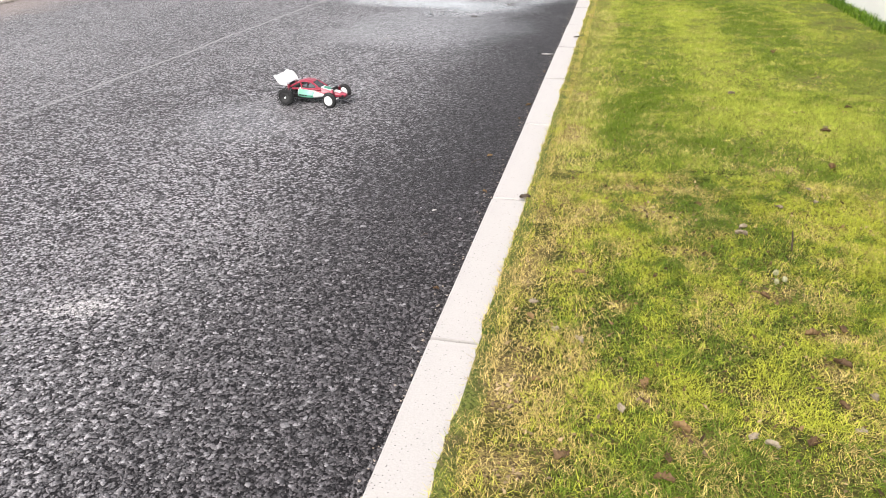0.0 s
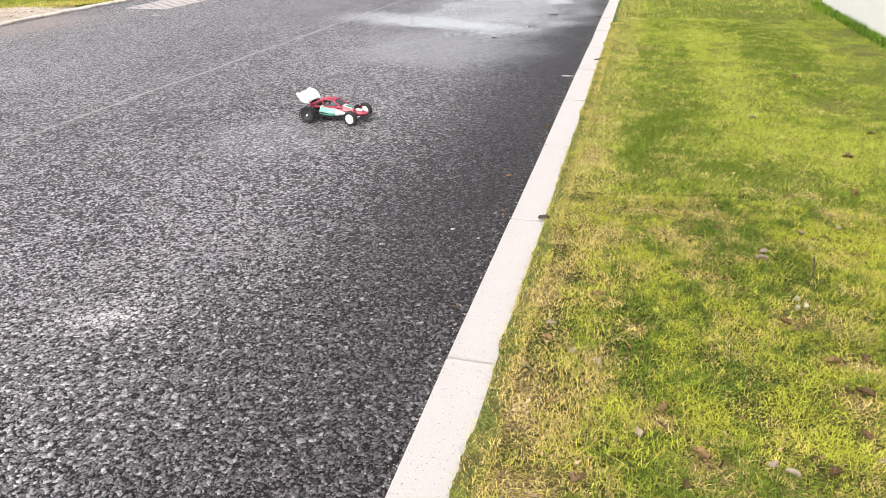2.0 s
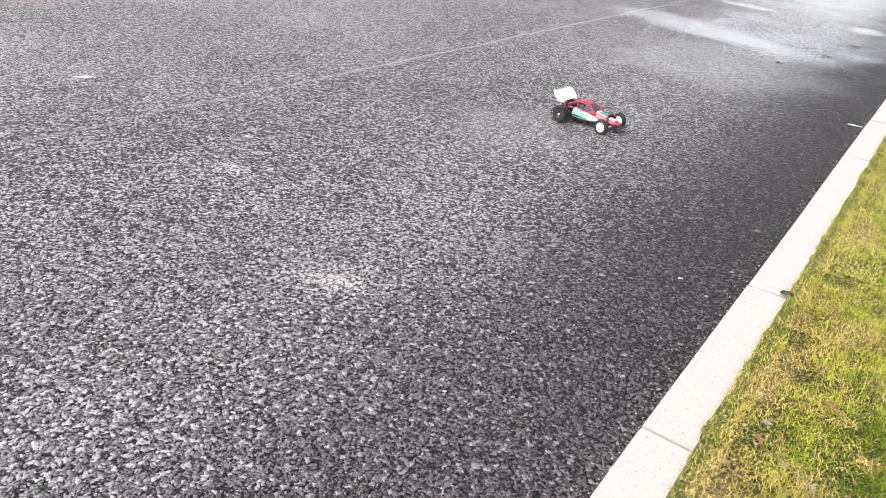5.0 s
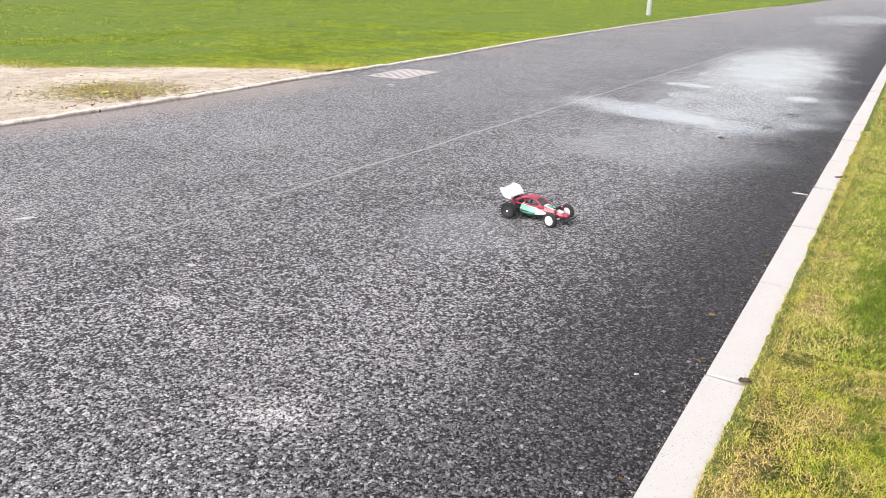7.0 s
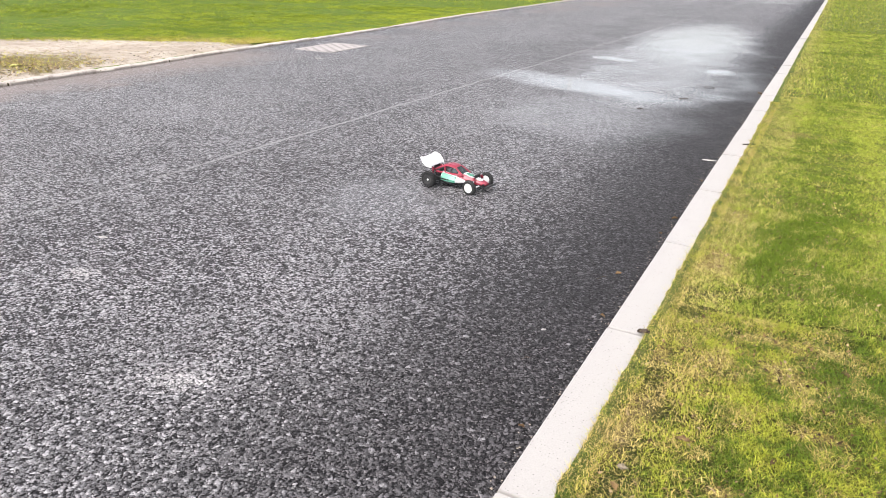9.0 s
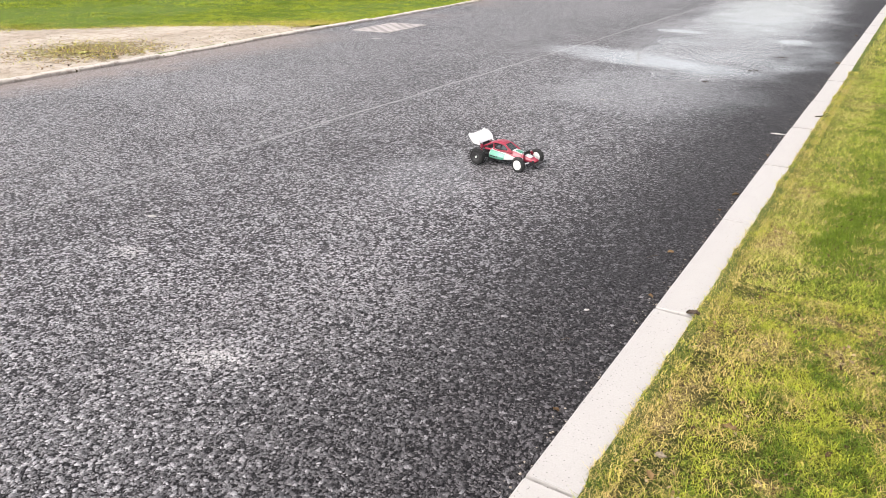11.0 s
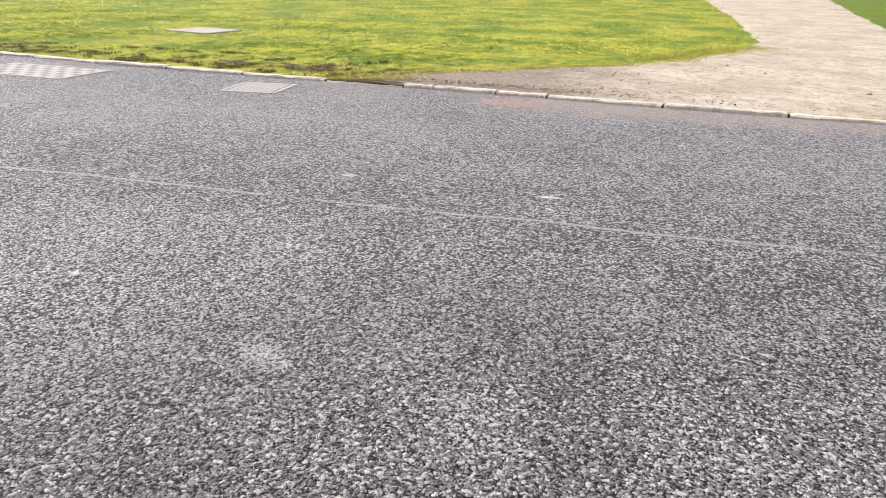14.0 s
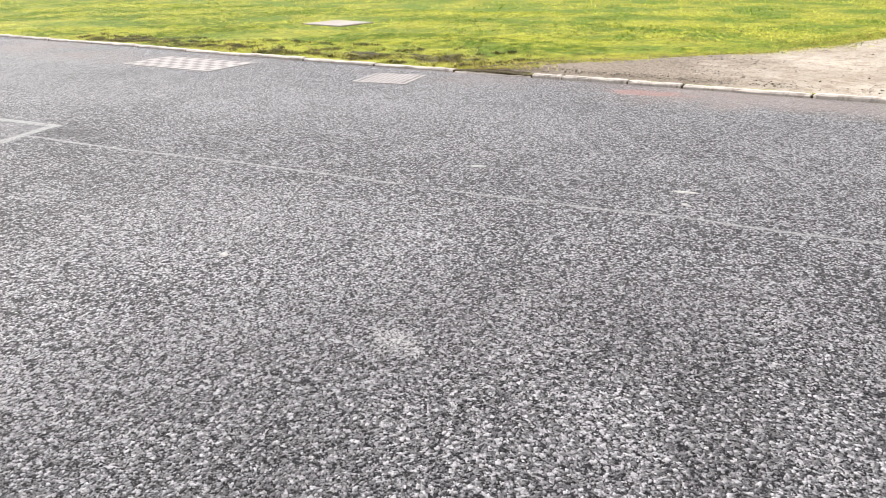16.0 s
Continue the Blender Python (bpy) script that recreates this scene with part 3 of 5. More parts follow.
# ---- the ground ----
def strip(name, material, ys, left, right, steps, height, label, bow=1.0):
    """A sheet between two borders that run along y."""
    bm = bmesh.new()
    rows = []
    for yy in ys:
        a, b = left(yy), right(yy)
        row = []
        for i in range(steps + 1):
            f = i / steps
            xx = b + (a - b) * f ** bow
            row.append(bm.verts.new((xx, yy, height(xx, yy))))
        rows.append(row)
    for r0, r1 in zip(rows, rows[1:]):
        for i in range(steps):
            bm.faces.new((r0[i], r1[i], r1[i + 1], r0[i + 1]))
    bmesh.ops.recalc_face_normals(bm, faces=bm.faces[:])
    if bm.faces[0].normal.z < 0:
        bmesh.ops.reverse_faces(bm, faces=bm.faces[:])
    ob = part(name, bm, material, smooth=True)
    return tagged(ob, label, name, kind="structure")


def span(a, b, step):
    return [a + (b - a) * i / max(1, round((b - a) / step)) for i in range(max(1, round((b - a) / step)) + 1)]


bm = bmesh.new()
bmesh.ops.create_grid(bm, x_segments=8, y_segments=8, size=600, matrix=Matrix.Translation((0, 0, -0.12)))
tagged(part("ground", bm, GROUND), "wide flat grassland reaching to the horizon", "ground", kind="structure")

LONG = span(-90, -16, 6) + span(-15, 45, 0.5) + span(50, 200, 10)
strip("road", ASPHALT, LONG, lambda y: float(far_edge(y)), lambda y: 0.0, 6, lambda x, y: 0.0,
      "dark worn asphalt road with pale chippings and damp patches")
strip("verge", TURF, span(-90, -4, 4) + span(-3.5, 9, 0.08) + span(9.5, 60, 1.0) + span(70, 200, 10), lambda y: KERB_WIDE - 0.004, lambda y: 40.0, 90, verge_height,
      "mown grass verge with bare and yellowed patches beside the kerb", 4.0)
strip("lawn", FAR_TURF, LONG, lambda y: float(far_edge(y)) - FAR_WIDE + 0.004, lambda y: -120.0, 60, far_height,
      "wide green and yellow lawn across the road", 4.0)

# the sandy path that opens onto the road
bm = bmesh.new()
cols = []
for k in range(71):
    f = k / 70
    xx = -5.7 - 54.0 * f ** 2.2
    lo, hi = path_edges(xx)
    col = []
    for i in range(31):
        g = i / 30
        yy = lo + (hi - lo) * g
        if i in (0, 30):
            yy += 0.16 * wavy(xx, yy, 2.3, 9.0) + 0.06 * wavy(xx, yy, 9.0, 5.0)
        xe = min(xx, float(far_edge(yy)) - FAR_WIDE + 0.002)
        rise = (0.034 * min(1.0, max(0.0, (float(far_edge(yy)) - FAR_WIDE - xe) / 0.25)) - 0.006) if 0 < i < 30 else -0.012
        col.append(bm.verts.new((xe, yy, far_height(xe, yy) + rise + 0.006 * wavy(xe, yy, 2.0, 1.0))))
    cols.append(col)
for a, b in zip(cols, cols[1:]):
    for i in range(30):
        bm.faces.new((a[i], b[i], b[i + 1], a[i + 1]))
bmesh.ops.recalc_face_normals(bm, faces=bm.faces[:])
if sum(f.normal.z for f in bm.faces) < 0:
    bmesh.ops.reverse_faces(bm, faces=bm.faces[:])
tagged(part("footpath", bm, DIRT, smooth=True), "pale sandy dirt footpath opening onto the road", "path", kind="structure")


def mud_patch(cx, cy, rx, ry, seed):
    """A thin low scab of bare earth at the lawn's edge."""
    rnd = random.Random(seed)
    bm = bmesh.new()
    mid_v = bm.verts.new((cx, cy, far_height(cx, cy) + 0.007))
    rim, inner = [], []
    for k in range(26):
        t = 2 * math.pi * k / 26
        s = 1 + rnd.uniform(-0.3, 0.25)
        xx, yy = cx + rx * s * math.cos(t), cy + ry * s * math.sin(t)
        xi, yi = cx + 0.6 * rx * s * math.cos(t), cy + 0.6 * ry * s * math.sin(t)
        xx, xi = (min(v, float(far_edge(yy)) - 0.012) for v in (xx, xi))
        rim.append(bm.verts.new((xx, yy, far_height(xx, yy) - 0.004)))
        inner.append(bm.verts.new((xi, yi, far_height(xi, yi) + 0.005 + rnd.uniform(-0.006, 0.006))))
    for k in range(26):
        j = (k + 1) % 26
        bm.faces.new((rim[k], rim[j], inner[j], inner[k]))
        bm.faces.new((inner[k], inner[j], mid_v))
    bmesh.ops.recalc_face_normals(bm, faces=bm.faces[:])
    tagged(part("mud_patch", bm, MUD, smooth=True), "dark bare muddy patch at the lawn edge", "mud", "mud patches", "structure")


for k, (cx, cy, rx, ry) in enumerate(((-7.0, -4.9, 0.45, 0.62), (-7.0, -6.0, 0.3, 0.4), (-7.35, -9.6, 0.35, 0.75), (-6.27, -4.05, 0.20, 0.42))):
    mud_patch(cx, cy, rx, ry, 40 + k)


# ---- white wall beside the verge ----
wall = part("wall_east", box(2.36, 2.62, -9.0, 7.85, 0.0, 1.15, 0.02, 2), RENDER)
tagged(wall, "smooth white rendered garden wall standing in the grass", "wall", kind="structure")


# ---- grass ----
def blades(name, material, roots, tall, wide, lean, seed, label, segments=2):
    """Many bent blades in one mesh: roots (n, 3), each with its own height, width and lean."""
    g = np.random.default_rng(seed)
    n = len(roots)
    turn = g.uniform(0, 2 * np.pi, n)
    side = np.stack((np.cos(turn), np.sin(turn), np.zeros(n)), 1)
    fall = turn + np.pi / 2 + g.uniform(-0.7, 0.7, n)
    ahead = np.stack((np.cos(fall), np.sin(fall), np.zeros(n)), 1)
    h = (np.asarray(tall) * g.uniform(0.45, 1.25, n))[:, None]
    w = (wide * g.uniform(0.6, 1.2, n))[:, None]
    l = h * (lean * g.uniform(0.2, 1.6, n))[:, None]
    up = np.array((0.0, 0.0, 1.0))
    base = roots - 0.004 * up
    if segments == 2:
        v = np.stack((base - side * w / 2, base + side * w / 2,
                      base + ahead * l * 0.35 + up * h * 0.62 + side * w * 0.42, base + ahead * l * 0.35 + up * h * 0.62 - side * w * 0.42,
                      base + ahead * l + up * h * g.uniform(0.55, 1.0, n)[:, None]), 1)
        faces = np.array((0, 1, 2, 3, 3, 2, 4))
        totals = np.tile((4, 3), n)
        k = 5
    else:
        v = np.stack((base - side * w / 2, base + side * w / 2, base + ahead * l + up * h), 1)
        faces = np.array((0, 1, 2))
        totals = np.full(n, 3)
        k = 3
    flat = (faces[None, :] + (np.arange(n) * k)[:, None]).ravel()
    ob = new(name, raw_mesh(name, v.reshape(-1, 3), flat, totals, material))
    return tagged(ob, label, "grass", kind="stuff")


def field(seed, n, x0, x1, y0, y1, height, keep=None, thin=None):
    g = np.random.default_rng(seed)
    x, y = g.uniform(x0, x1, n), g.uniform(y0, y1, n)
    if keep is not None:
        ok = keep(x, y, g)
        x, y = x[ok], y[ok]
    if thin is not None:
        d = np.array([thin(a, b) for a, b in zip(x, y)])
        ok = g.uniform(0, 1, len(x)) < d
        x, y = x[ok], y[ok]
    z = np.array([height(a, b) for a, b in zip(x, y)])
    return np.stack((x, y, z), 1)


def bald_at(x, y):
    """How bare the verge is: 0 for closed turf, towards 1 in the worn spots."""
    rough = 0.8 * wavy(x, y, 5.0, 4.0) + 0.6 * wavy(x, y, 16.0, 4.0)
    return max(0.0, min(1.0, 1.1 * max(1 + rough - math.hypot((x - cx) / rx, (y - cy) / ry) for cx, cy, rx, ry in BALD)))


def clump_height(roots, base):
    """Lush tufts stand higher than the worn turf between them."""
    return np.array([base * (0.8 + 0.55 * wavy(a, b, 8.0, 6.0) + 0.35 * wavy(a, b, 2.2, 8.0)) * (1 - 0.5 * bald_at(a, b)) for a, b, _ in roots])


def verge_cover(x, y):
    """Thinner towards the kerb and on the bald spots, open along the joint of the newer turf."""
    if 0.24 < x < 0.95 and abs(y - 1.235 - 0.09 * (x - 0.3) - 0.012 * wavy(x, y, 12.0)) < 0.013:
        return 0.08
    thick = 0.5 + 0.5 * (wavy(x, y, 2.4, 7.0) + 0.7 * wavy(x, y, 9.0, 2.0))
    return max(0.16 if y < 1.22 else 0.4, min(1.0, 0.10 + 1.7 * thick - 0.95 * bald_at(x, y))) * (0.70 + 0.30 * min(1.0, max(0.0, (x - 0.13) / 0.25)))


roots = field(11, 305000, KERB_WIDE - 0.006, 2.0, -0.9, 1.24, verge_height, lambda x, y, g: x < 1.5 + 0.42 * y, verge_cover)
blades("verge_grass", BLADES, roots, clump_height(roots, 0.0188), 0.0018, 1.5, 21, "short mown grass, green with yellowed and dead blades")
roots = field(10, 190000, KERB_WIDE - 0.006, 2.34, 1.22, 2.6, verge_height, lambda x, y, g: x < 1.5 + 0.42 * y, verge_cover)
blades("verge_grass", NEW_BLADES, roots, 0.5 * clump_height(roots, 0.019) + 0.009, 0.0024, 1.35, 20, "thick newer turf, mown short and bright green", 1)
roots = field(12, 230000, KERB_WIDE - 0.006, 2.36, 2.6, 6.5, verge_height, None, verge_cover)
blades("verge_grass", NEW_BLADES, roots, 0.4 * clump_height(roots, 0.014) + 0.008, 0.0034, 1.3, 22, "thick newer turf, mown short and bright green", 1)
roots = field(13, 65000, KERB_WIDE - 0.006, 3.2, 6.5, 16.0, verge_height, None, None)
blades("verge_grass", NEW_BLADES, roots, 0.024, 0.008, 1.0, 23, "thick newer turf, mown short and bright green", 1)
roots = field(14, 40000, KERB_WIDE - 0.006, 6.0, 16.0, 60.0, verge_height, None, None)
blades("verge_grass", NEW_BLADES, roots, 0.04, 0.02, 0.9, 24, "thick newer turf, mown short and bright green", 1)
roots = field(19, 100000, KERB_WIDE - 0.006, 2.36, -9.0, 1.24, verge_height, lambda x, y, g: (y < -0.85) | (x > 1.45 + 0.42 * y), None)
blades("verge_grass", BLADES, roots, 0.022, 0.0085, 1.5, 19, "short mown grass, green with yellowed and dead blades", 1)
roots = field(20, 40000, 2.62, 9.0, -12.0, 12.0, verge_height, None, None)
blades("verge_grass", NEW_BLADES, roots, 0.03, 0.024, 1.3, 18, "thick newer turf, mown short and bright green", 1)
# dead straw lying flat in the worn spots
roots = field(31, 230000, KERB_WIDE - 0.004, 1.6, -0.8, 2.8, verge_height, None, lambda x, y: 0.09 + 0.75 * bald_at(x, y) + (0.10 if x < 0.24 else 0.0))
blades("dead_grass", STRAW, roots, 0.010, 0.0021, 2.1, 32, "flattened dead straw-coloured grass in worn spots of the verge")
# a ragged lip of earth and turf lying over the kerb's back edge
def lip_edge(y):
    return KERB_WIDE - 0.004 - max(0.0, 0.002 + 0.012 * wavy(0.0, y, 4.3, 3.0) + 0.008 * wavy(0.0, y, 15.0, 2.0) + 0.005 * wavy(0.0, y, 60.0, 5.0))


bm = bmesh.new()
rows = []
for yy in span(-2.5, 14.0, 0.012):
    e = lip_edge(yy)
    rows.append([bm.verts.new(v) for v in ((e, yy, KERB_TOP + 0.0015), (e + 0.006, yy, KERB_TOP + 0.006 + 0.003 * wavy(e, yy, 40.0, 7.0)), (0.142, yy, KERB_TOP + 0.008 + 0.004 * wavy(0.2, yy, 25.0, 7.0)), (0.175, yy, KERB_TOP - 0.004))])
for a, b in zip(rows, rows[1:]):
    for i in range(3):
        bm.faces.new((a[i], a[i + 1], b[i + 1], b[i]))
bmesh.ops.recalc_face_normals(bm, faces=bm.faces[:])
if bm.faces[1].normal.z < 0:
    bmesh.ops.reverse_faces(bm, faces=bm.faces[:])
tagged(part("turf_lip", bm, LIP, smooth=True), "ragged lip of earth and dead turf over the kerb back", "turf", kind="structure")
# ragged straw and short green blades rooted in it
roots = field(35, 90000, 0.090, 0.185, -0.9, 6.0, lambda x, y: KERB_TOP + 0.007, lambda x, y, g: g.uniform(0, 1, len(x)) < 0.8,
              lambda x, y: max(0.12, min(0.85, 0.42 + 0.7 * wavy(0.0, y, 1.7, 3.0) + 0.5 * wavy(x, y, 8.0, 9.0))) if x > lip_edge(y) - 0.002 else 0.0)
green = np.random.default_rng(6).uniform(0, 1, len(roots)) < 0.74
blades("verge_grass", BLADES, roots[green], 0.014, 0.0018, 1.3, 37, "short green blades rooted in the turf over the kerb back", 1)
roots = roots[~green]
blades("dead_grass", STRAW, roots, 0.010, 0.0022, 1.2, 36, "ragged straw and roots creeping over the back of the kerb")
# crumbs of leaf litter caught in the worn spots
roots = field(39, 24000, KERB_WIDE + 0.005, 1.7, -0.85, 3.2, lambda x, y: verge_height(x, y) + 0.007, None, lambda x, y: 0.09 + 0.45 * bald_at(x, y))
blades("leaf_litter", LITTER, roots, 0.006, 0.009, 2.2, 40, "brown crumbs of dead leaves caught in the short grass")
# longer uncut grass at the foot of the wall
roots = field(15, 9000, 2.24, 2.36, 1.0, 7.9, verge_height, None, None)
blades("wall_foot_grass", LUSH_BLADES, roots, 0.07, 0.0035, 0.6, 25, "long uncut grass at the foot of the white wall")


def on_lawn(x, y, g):
    lo, hi = path_edges(x)
    sway = 0.13 * g.normal(0, 1, len(x)) + 0.26 * np.sin(4.1 * x + 1.0) * np.sin(2.3 * x) + 0.14 * np.sin(11.0 * x)
    off_path = (y < lo + sway) | (y > hi + sway)
    return (x < far_edge(y) - FAR_WIDE) & off_path


def lawn_top(x, y):
    """The ground under the lawn's blades, with the path's raised bed where they stray onto it."""
    lo, hi = path_edges(x)
    inside = min(y - float(lo), float(hi) - y)
    return far_height(x, y) + 0.030 * min(1.0, max(0.0, inside / (0.033 * float(hi - lo))))


def lawn_tall(roots, tall):
    """Uneven mowing: low worn turf and taller lush tufts."""
    return np.array([tall * max(0.25, 0.85 + 0.9 * wavy(a, b, 3.0, 15.0) + 0.5 * wavy(a, b, 0.8, 16.0) + 0.5 * wavy(a, b, 9.0, 17.0)) for a, b, _ in roots])


for seed, n, x0, x1, y0, y1, tall, wide in ((16, 300000, -9.5, -5.8, -13.0, 1.0, 0.022, 0.0075), (116, 110000, -9.5, -5.8, 4.0, 16.0, 0.020, 0.010), (117, 30000, -9.5, -5.8, -22.0, -13.0, 0.022, 0.016),
                                            (118, 120000, -14.0, -9.5, -22.0, 16.0, 0.028, 0.016), (17, 90000, -30.0, -14.0, -45.0, 30.0, 0.035, 0.030)):
    roots = field(seed, n, x0, x1, y0, y1, lawn_top, on_lawn)
    blades("lawn_grass", FAR_BLADES, roots, lawn_tall(roots, tall), wide, 2.0, seed + 10, "short lawn grass, bright green and yellow in patches", 1)
roots = field(18, 100000, -30.0, -5.8, 16.0, 75.0, far_height, on_lawn)
blades("lawn_grass", FAR_BLADES, roots, lawn_tall(roots, 0.035), 0.026, 2.0, 28, "short lawn grass, bright green and yellow in patches", 1)
# yellowed grass where the lawn runs out onto the path
g = np.random.default_rng(44)
fx = np.concatenate((-6.2 - 5.5 * g.uniform(0, 1, 22000) ** 1.4, -6.3 - 5.5 * g.uniform(0, 1, 16000) ** 1.4))
lo, hi = path_edges(fx)
side = np.arange(len(fx)) < 22000
fy = np.where(side, hi, lo) + np.where(side, 1, -1) * (0.10 + 0.27 * g.normal(0, 1, len(fx)) + 0.20 * np.sin(4.3 * fx) * np.sin(1.9 * fx + 1.0))
ok = fx < far_edge(fy) - FAR_WIDE - 0.02
roots = np.stack((fx[ok], fy[ok], np.array([lawn_top(a, b) for a, b in zip(fx[ok], fy[ok])])), 1)
blades("lawn_fringe", FRINGE, roots, 0.024, 0.010, 1.8, 45, "yellowed trampled grass fringing the sandy path", 1)
# dark moss and uncut tufts along the edging
g = np.random.default_rng(8)
roots = field(33, 110000, -7.9, -6.1, -11.0, -3.4, lambda x, y: far_height(x, y) + 0.004, on_lawn,
              lambda x, y: max(0.0, 1.2 * wavy(x, y, 2.2, 12.0) + 0.9 * wavy(x, y, 7.0, 13.0) + 0.55 * max(0.0, 1 - abs(x - float(far_edge(y)) + 0.42) / 0.45) - 0.16))
blades("edge_tufts", MOSSY, roots, np.array([0.026 * (1 + 1.1 * wavy(a, b, 7.0, 13.0)) for a, b, _ in roots]), 0.008, 1.6, 34, "dark mossy tufts along the edge of the lawn")
roots = field(133, 70000, -11.5, -6.6, -13.0, -1.5, lambda x, y: far_height(x, y) + 0.004, on_lawn,
              lambda x, y: max(0.0, 1.5 * wavy(x, y, 6.0, 41.0) + 0.8 * wavy(x, y, 1.3, 42.0) - 0.42))
blades("edge_tufts", MOSSY, roots, 0.028, 0.010, 1.4, 134, "small dark mossy tufts scattered over the lawn", 1)
# turf creeping over the edging stones
def on_edging(x, y):
    if -4.6 < y < 6.8:
        return 0.0
    return max(0.0, min(1.0, 0.75 + 1.5 * wavy(0.0, y, 1.7, 21.0) + 1.0 * wavy(x, y, 7.0, 22.0) - (x - float(far_edge(y)) + FAR_WIDE) / 0.04))


roots = field(37, 60000, -7.6, -6.1, -16.0, 22.0, lambda x, y: FAR_TOP, lambda x, y, g: (x > far_edge(y) - FAR_WIDE - 0.03) & (x < far_edge(y) - 0.01), on_edging)
blades("edge_tufts", FAR_BLADES, roots, 0.018, 0.010, 1.8, 38, "turf creeping over the edging stones of the lawn")
# weeds in the worn spot of the path
g = np.random.default_rng(5)
wx, wy = -6.75 + 0.42 * g.normal(0, 1, 2400), 3.3 + 0.42 * g.normal(0, 1, 2400)
ok = wx < far_edge(wy) - FAR_WIDE - 0.03
wx, wy = wx[ok], wy[ok]
roots = np.stack((wx, wy, np.array([far_height(a, b) + 0.026 for a, b in zip(wx, wy)])), 1)
blades("path_weeds", FRINGE, roots, 0.026, 0.009, 1.3, 29, "flattened weeds and moss growing on the sandy path", 1)


wx, wy = -6.72 + 0.38 * g.normal(0, 1, 1500), 3.25 + 0.45 * g.normal(0, 1, 1500)
ok = wx < far_edge(wy) - FAR_WIDE - 0.03
roots = np.stack((wx[ok], wy[ok], np.array([far_height(a, b) + 0.029 for a, b in zip(wx[ok], wy[ok])])), 1)
blades("leaf_litter", LITTER, roots, 0.012, 0.022, 2.2, 46, "brown leaf litter lying among the weeds on the path")


def pebbles(name, n, x0, x1, y0, y1, size, height, material, seed, label, keep=None):
    """Loose small stones, each a squashed uneven octahedron, in one mesh."""
    g = np.random.default_rng(seed)
    x, y = g.uniform(x0, x1, n), g.uniform(y0, y1, n)
    if keep is not None:
        ok = keep(x, y)
        x, y = x[ok], y[ok]
    n = len(x)
    z = np.array([height(a, b) for a, b in zip(x, y)])
    s = size * g.lognormal(0, 0.4, n)
    corners = np.array(((1, 0, 0), (0, 1, 0), (-1, 0, 0), (0, -1, 0), (0, 0, 0.55), (0, 0, -0.55)), float)
    v = corners[None] * s[:, None, None] * g.uniform(0.6, 1.3, (n, 6, 1))
    t = g.uniform(0, 6.28, n)
    c, d = np.cos(t)[:, None], np.sin(t)[:, None]
    v = np.stack((v[..., 0] * c - v[..., 1] * d, v[..., 0] * d + v[..., 1] * c, v[..., 2]), -1)
    v += np.stack((x, y, z + s * 0.2), 1)[:, None, :]
    faces = np.array((0, 1, 4, 1, 2, 4, 2, 3, 4, 3, 0, 4, 1, 0, 5, 2, 1, 5, 3, 2, 5, 0, 3, 5))
    flat = (faces[None] + (np.arange(n) * 6)[:, None]).ravel()
    ob = new(name, raw_mesh(name, v.reshape(-1, 3), flat, np.full(n * 8, 3), material))
    return tagged(ob, label, "stones", kind="stuff")


def on_path(x, y):
    lo, hi = path_edges(x)
    return (x < far_edge(y) - FAR_WIDE - 0.02) & (y > lo) & (y < hi)


def in_corner(x, y):
    return on_path(x, y) & (np.random.default_rng(13).uniform(0, 1, len(x)) < np.clip((-0.9 - y) / 1.6, 0.03, 1))


pebbles("path_gravel", 2600, -7.6, -5.85, -4.4, 6.6, 0.0055, lambda x, y: far_height(x, y) + 0.026, BARK, 62, "dark crumbs of earth and bark strewn over the path",
        lambda x, y: on_path(x, y) & (np.random.default_rng(12).uniform(0, 1, len(x)) < np.exp((x - far_edge(y)) / 0.5) + 0.3 * (y < -1.8)))
pebbles("path_gravel", 5200, -7.9, -6.05, -4.6, -0.6, 0.0075, lambda x, y: far_height(x, y) + 0.024, STONE, 64, "coarse grey gravel trodden into the dark corner of the path", in_corner)
pebbles("path_gravel", 2600, -7.9, -6.05, -4.6, -0.4, 0.005, lambda x, y: far_height(x, y) + 0.024, BARK, 65, "dark soil crumbs trodden into the corner of the path", in_corner)
pebbles("path_gravel", 2500, -9.0, -5.9, -4.4, 6.6, 0.0065, lambda x, y: far_height(x, y) + 0.026, STONE, 61, "loose stones and crumbs strewn over the sandy path", on_path)


pebbles("gutter_grit", 1500, -0.075, -0.004, -1.2, 9.0, 0.0028, lambda x, y: 0.0005, STONE, 63, "fine grit washed along the foot of the kerb",
        lambda x, y: np.abs(x) < 0.02 + 0.05 * np.random.default_rng(9).uniform(0, 1, len(x)) ** 2)


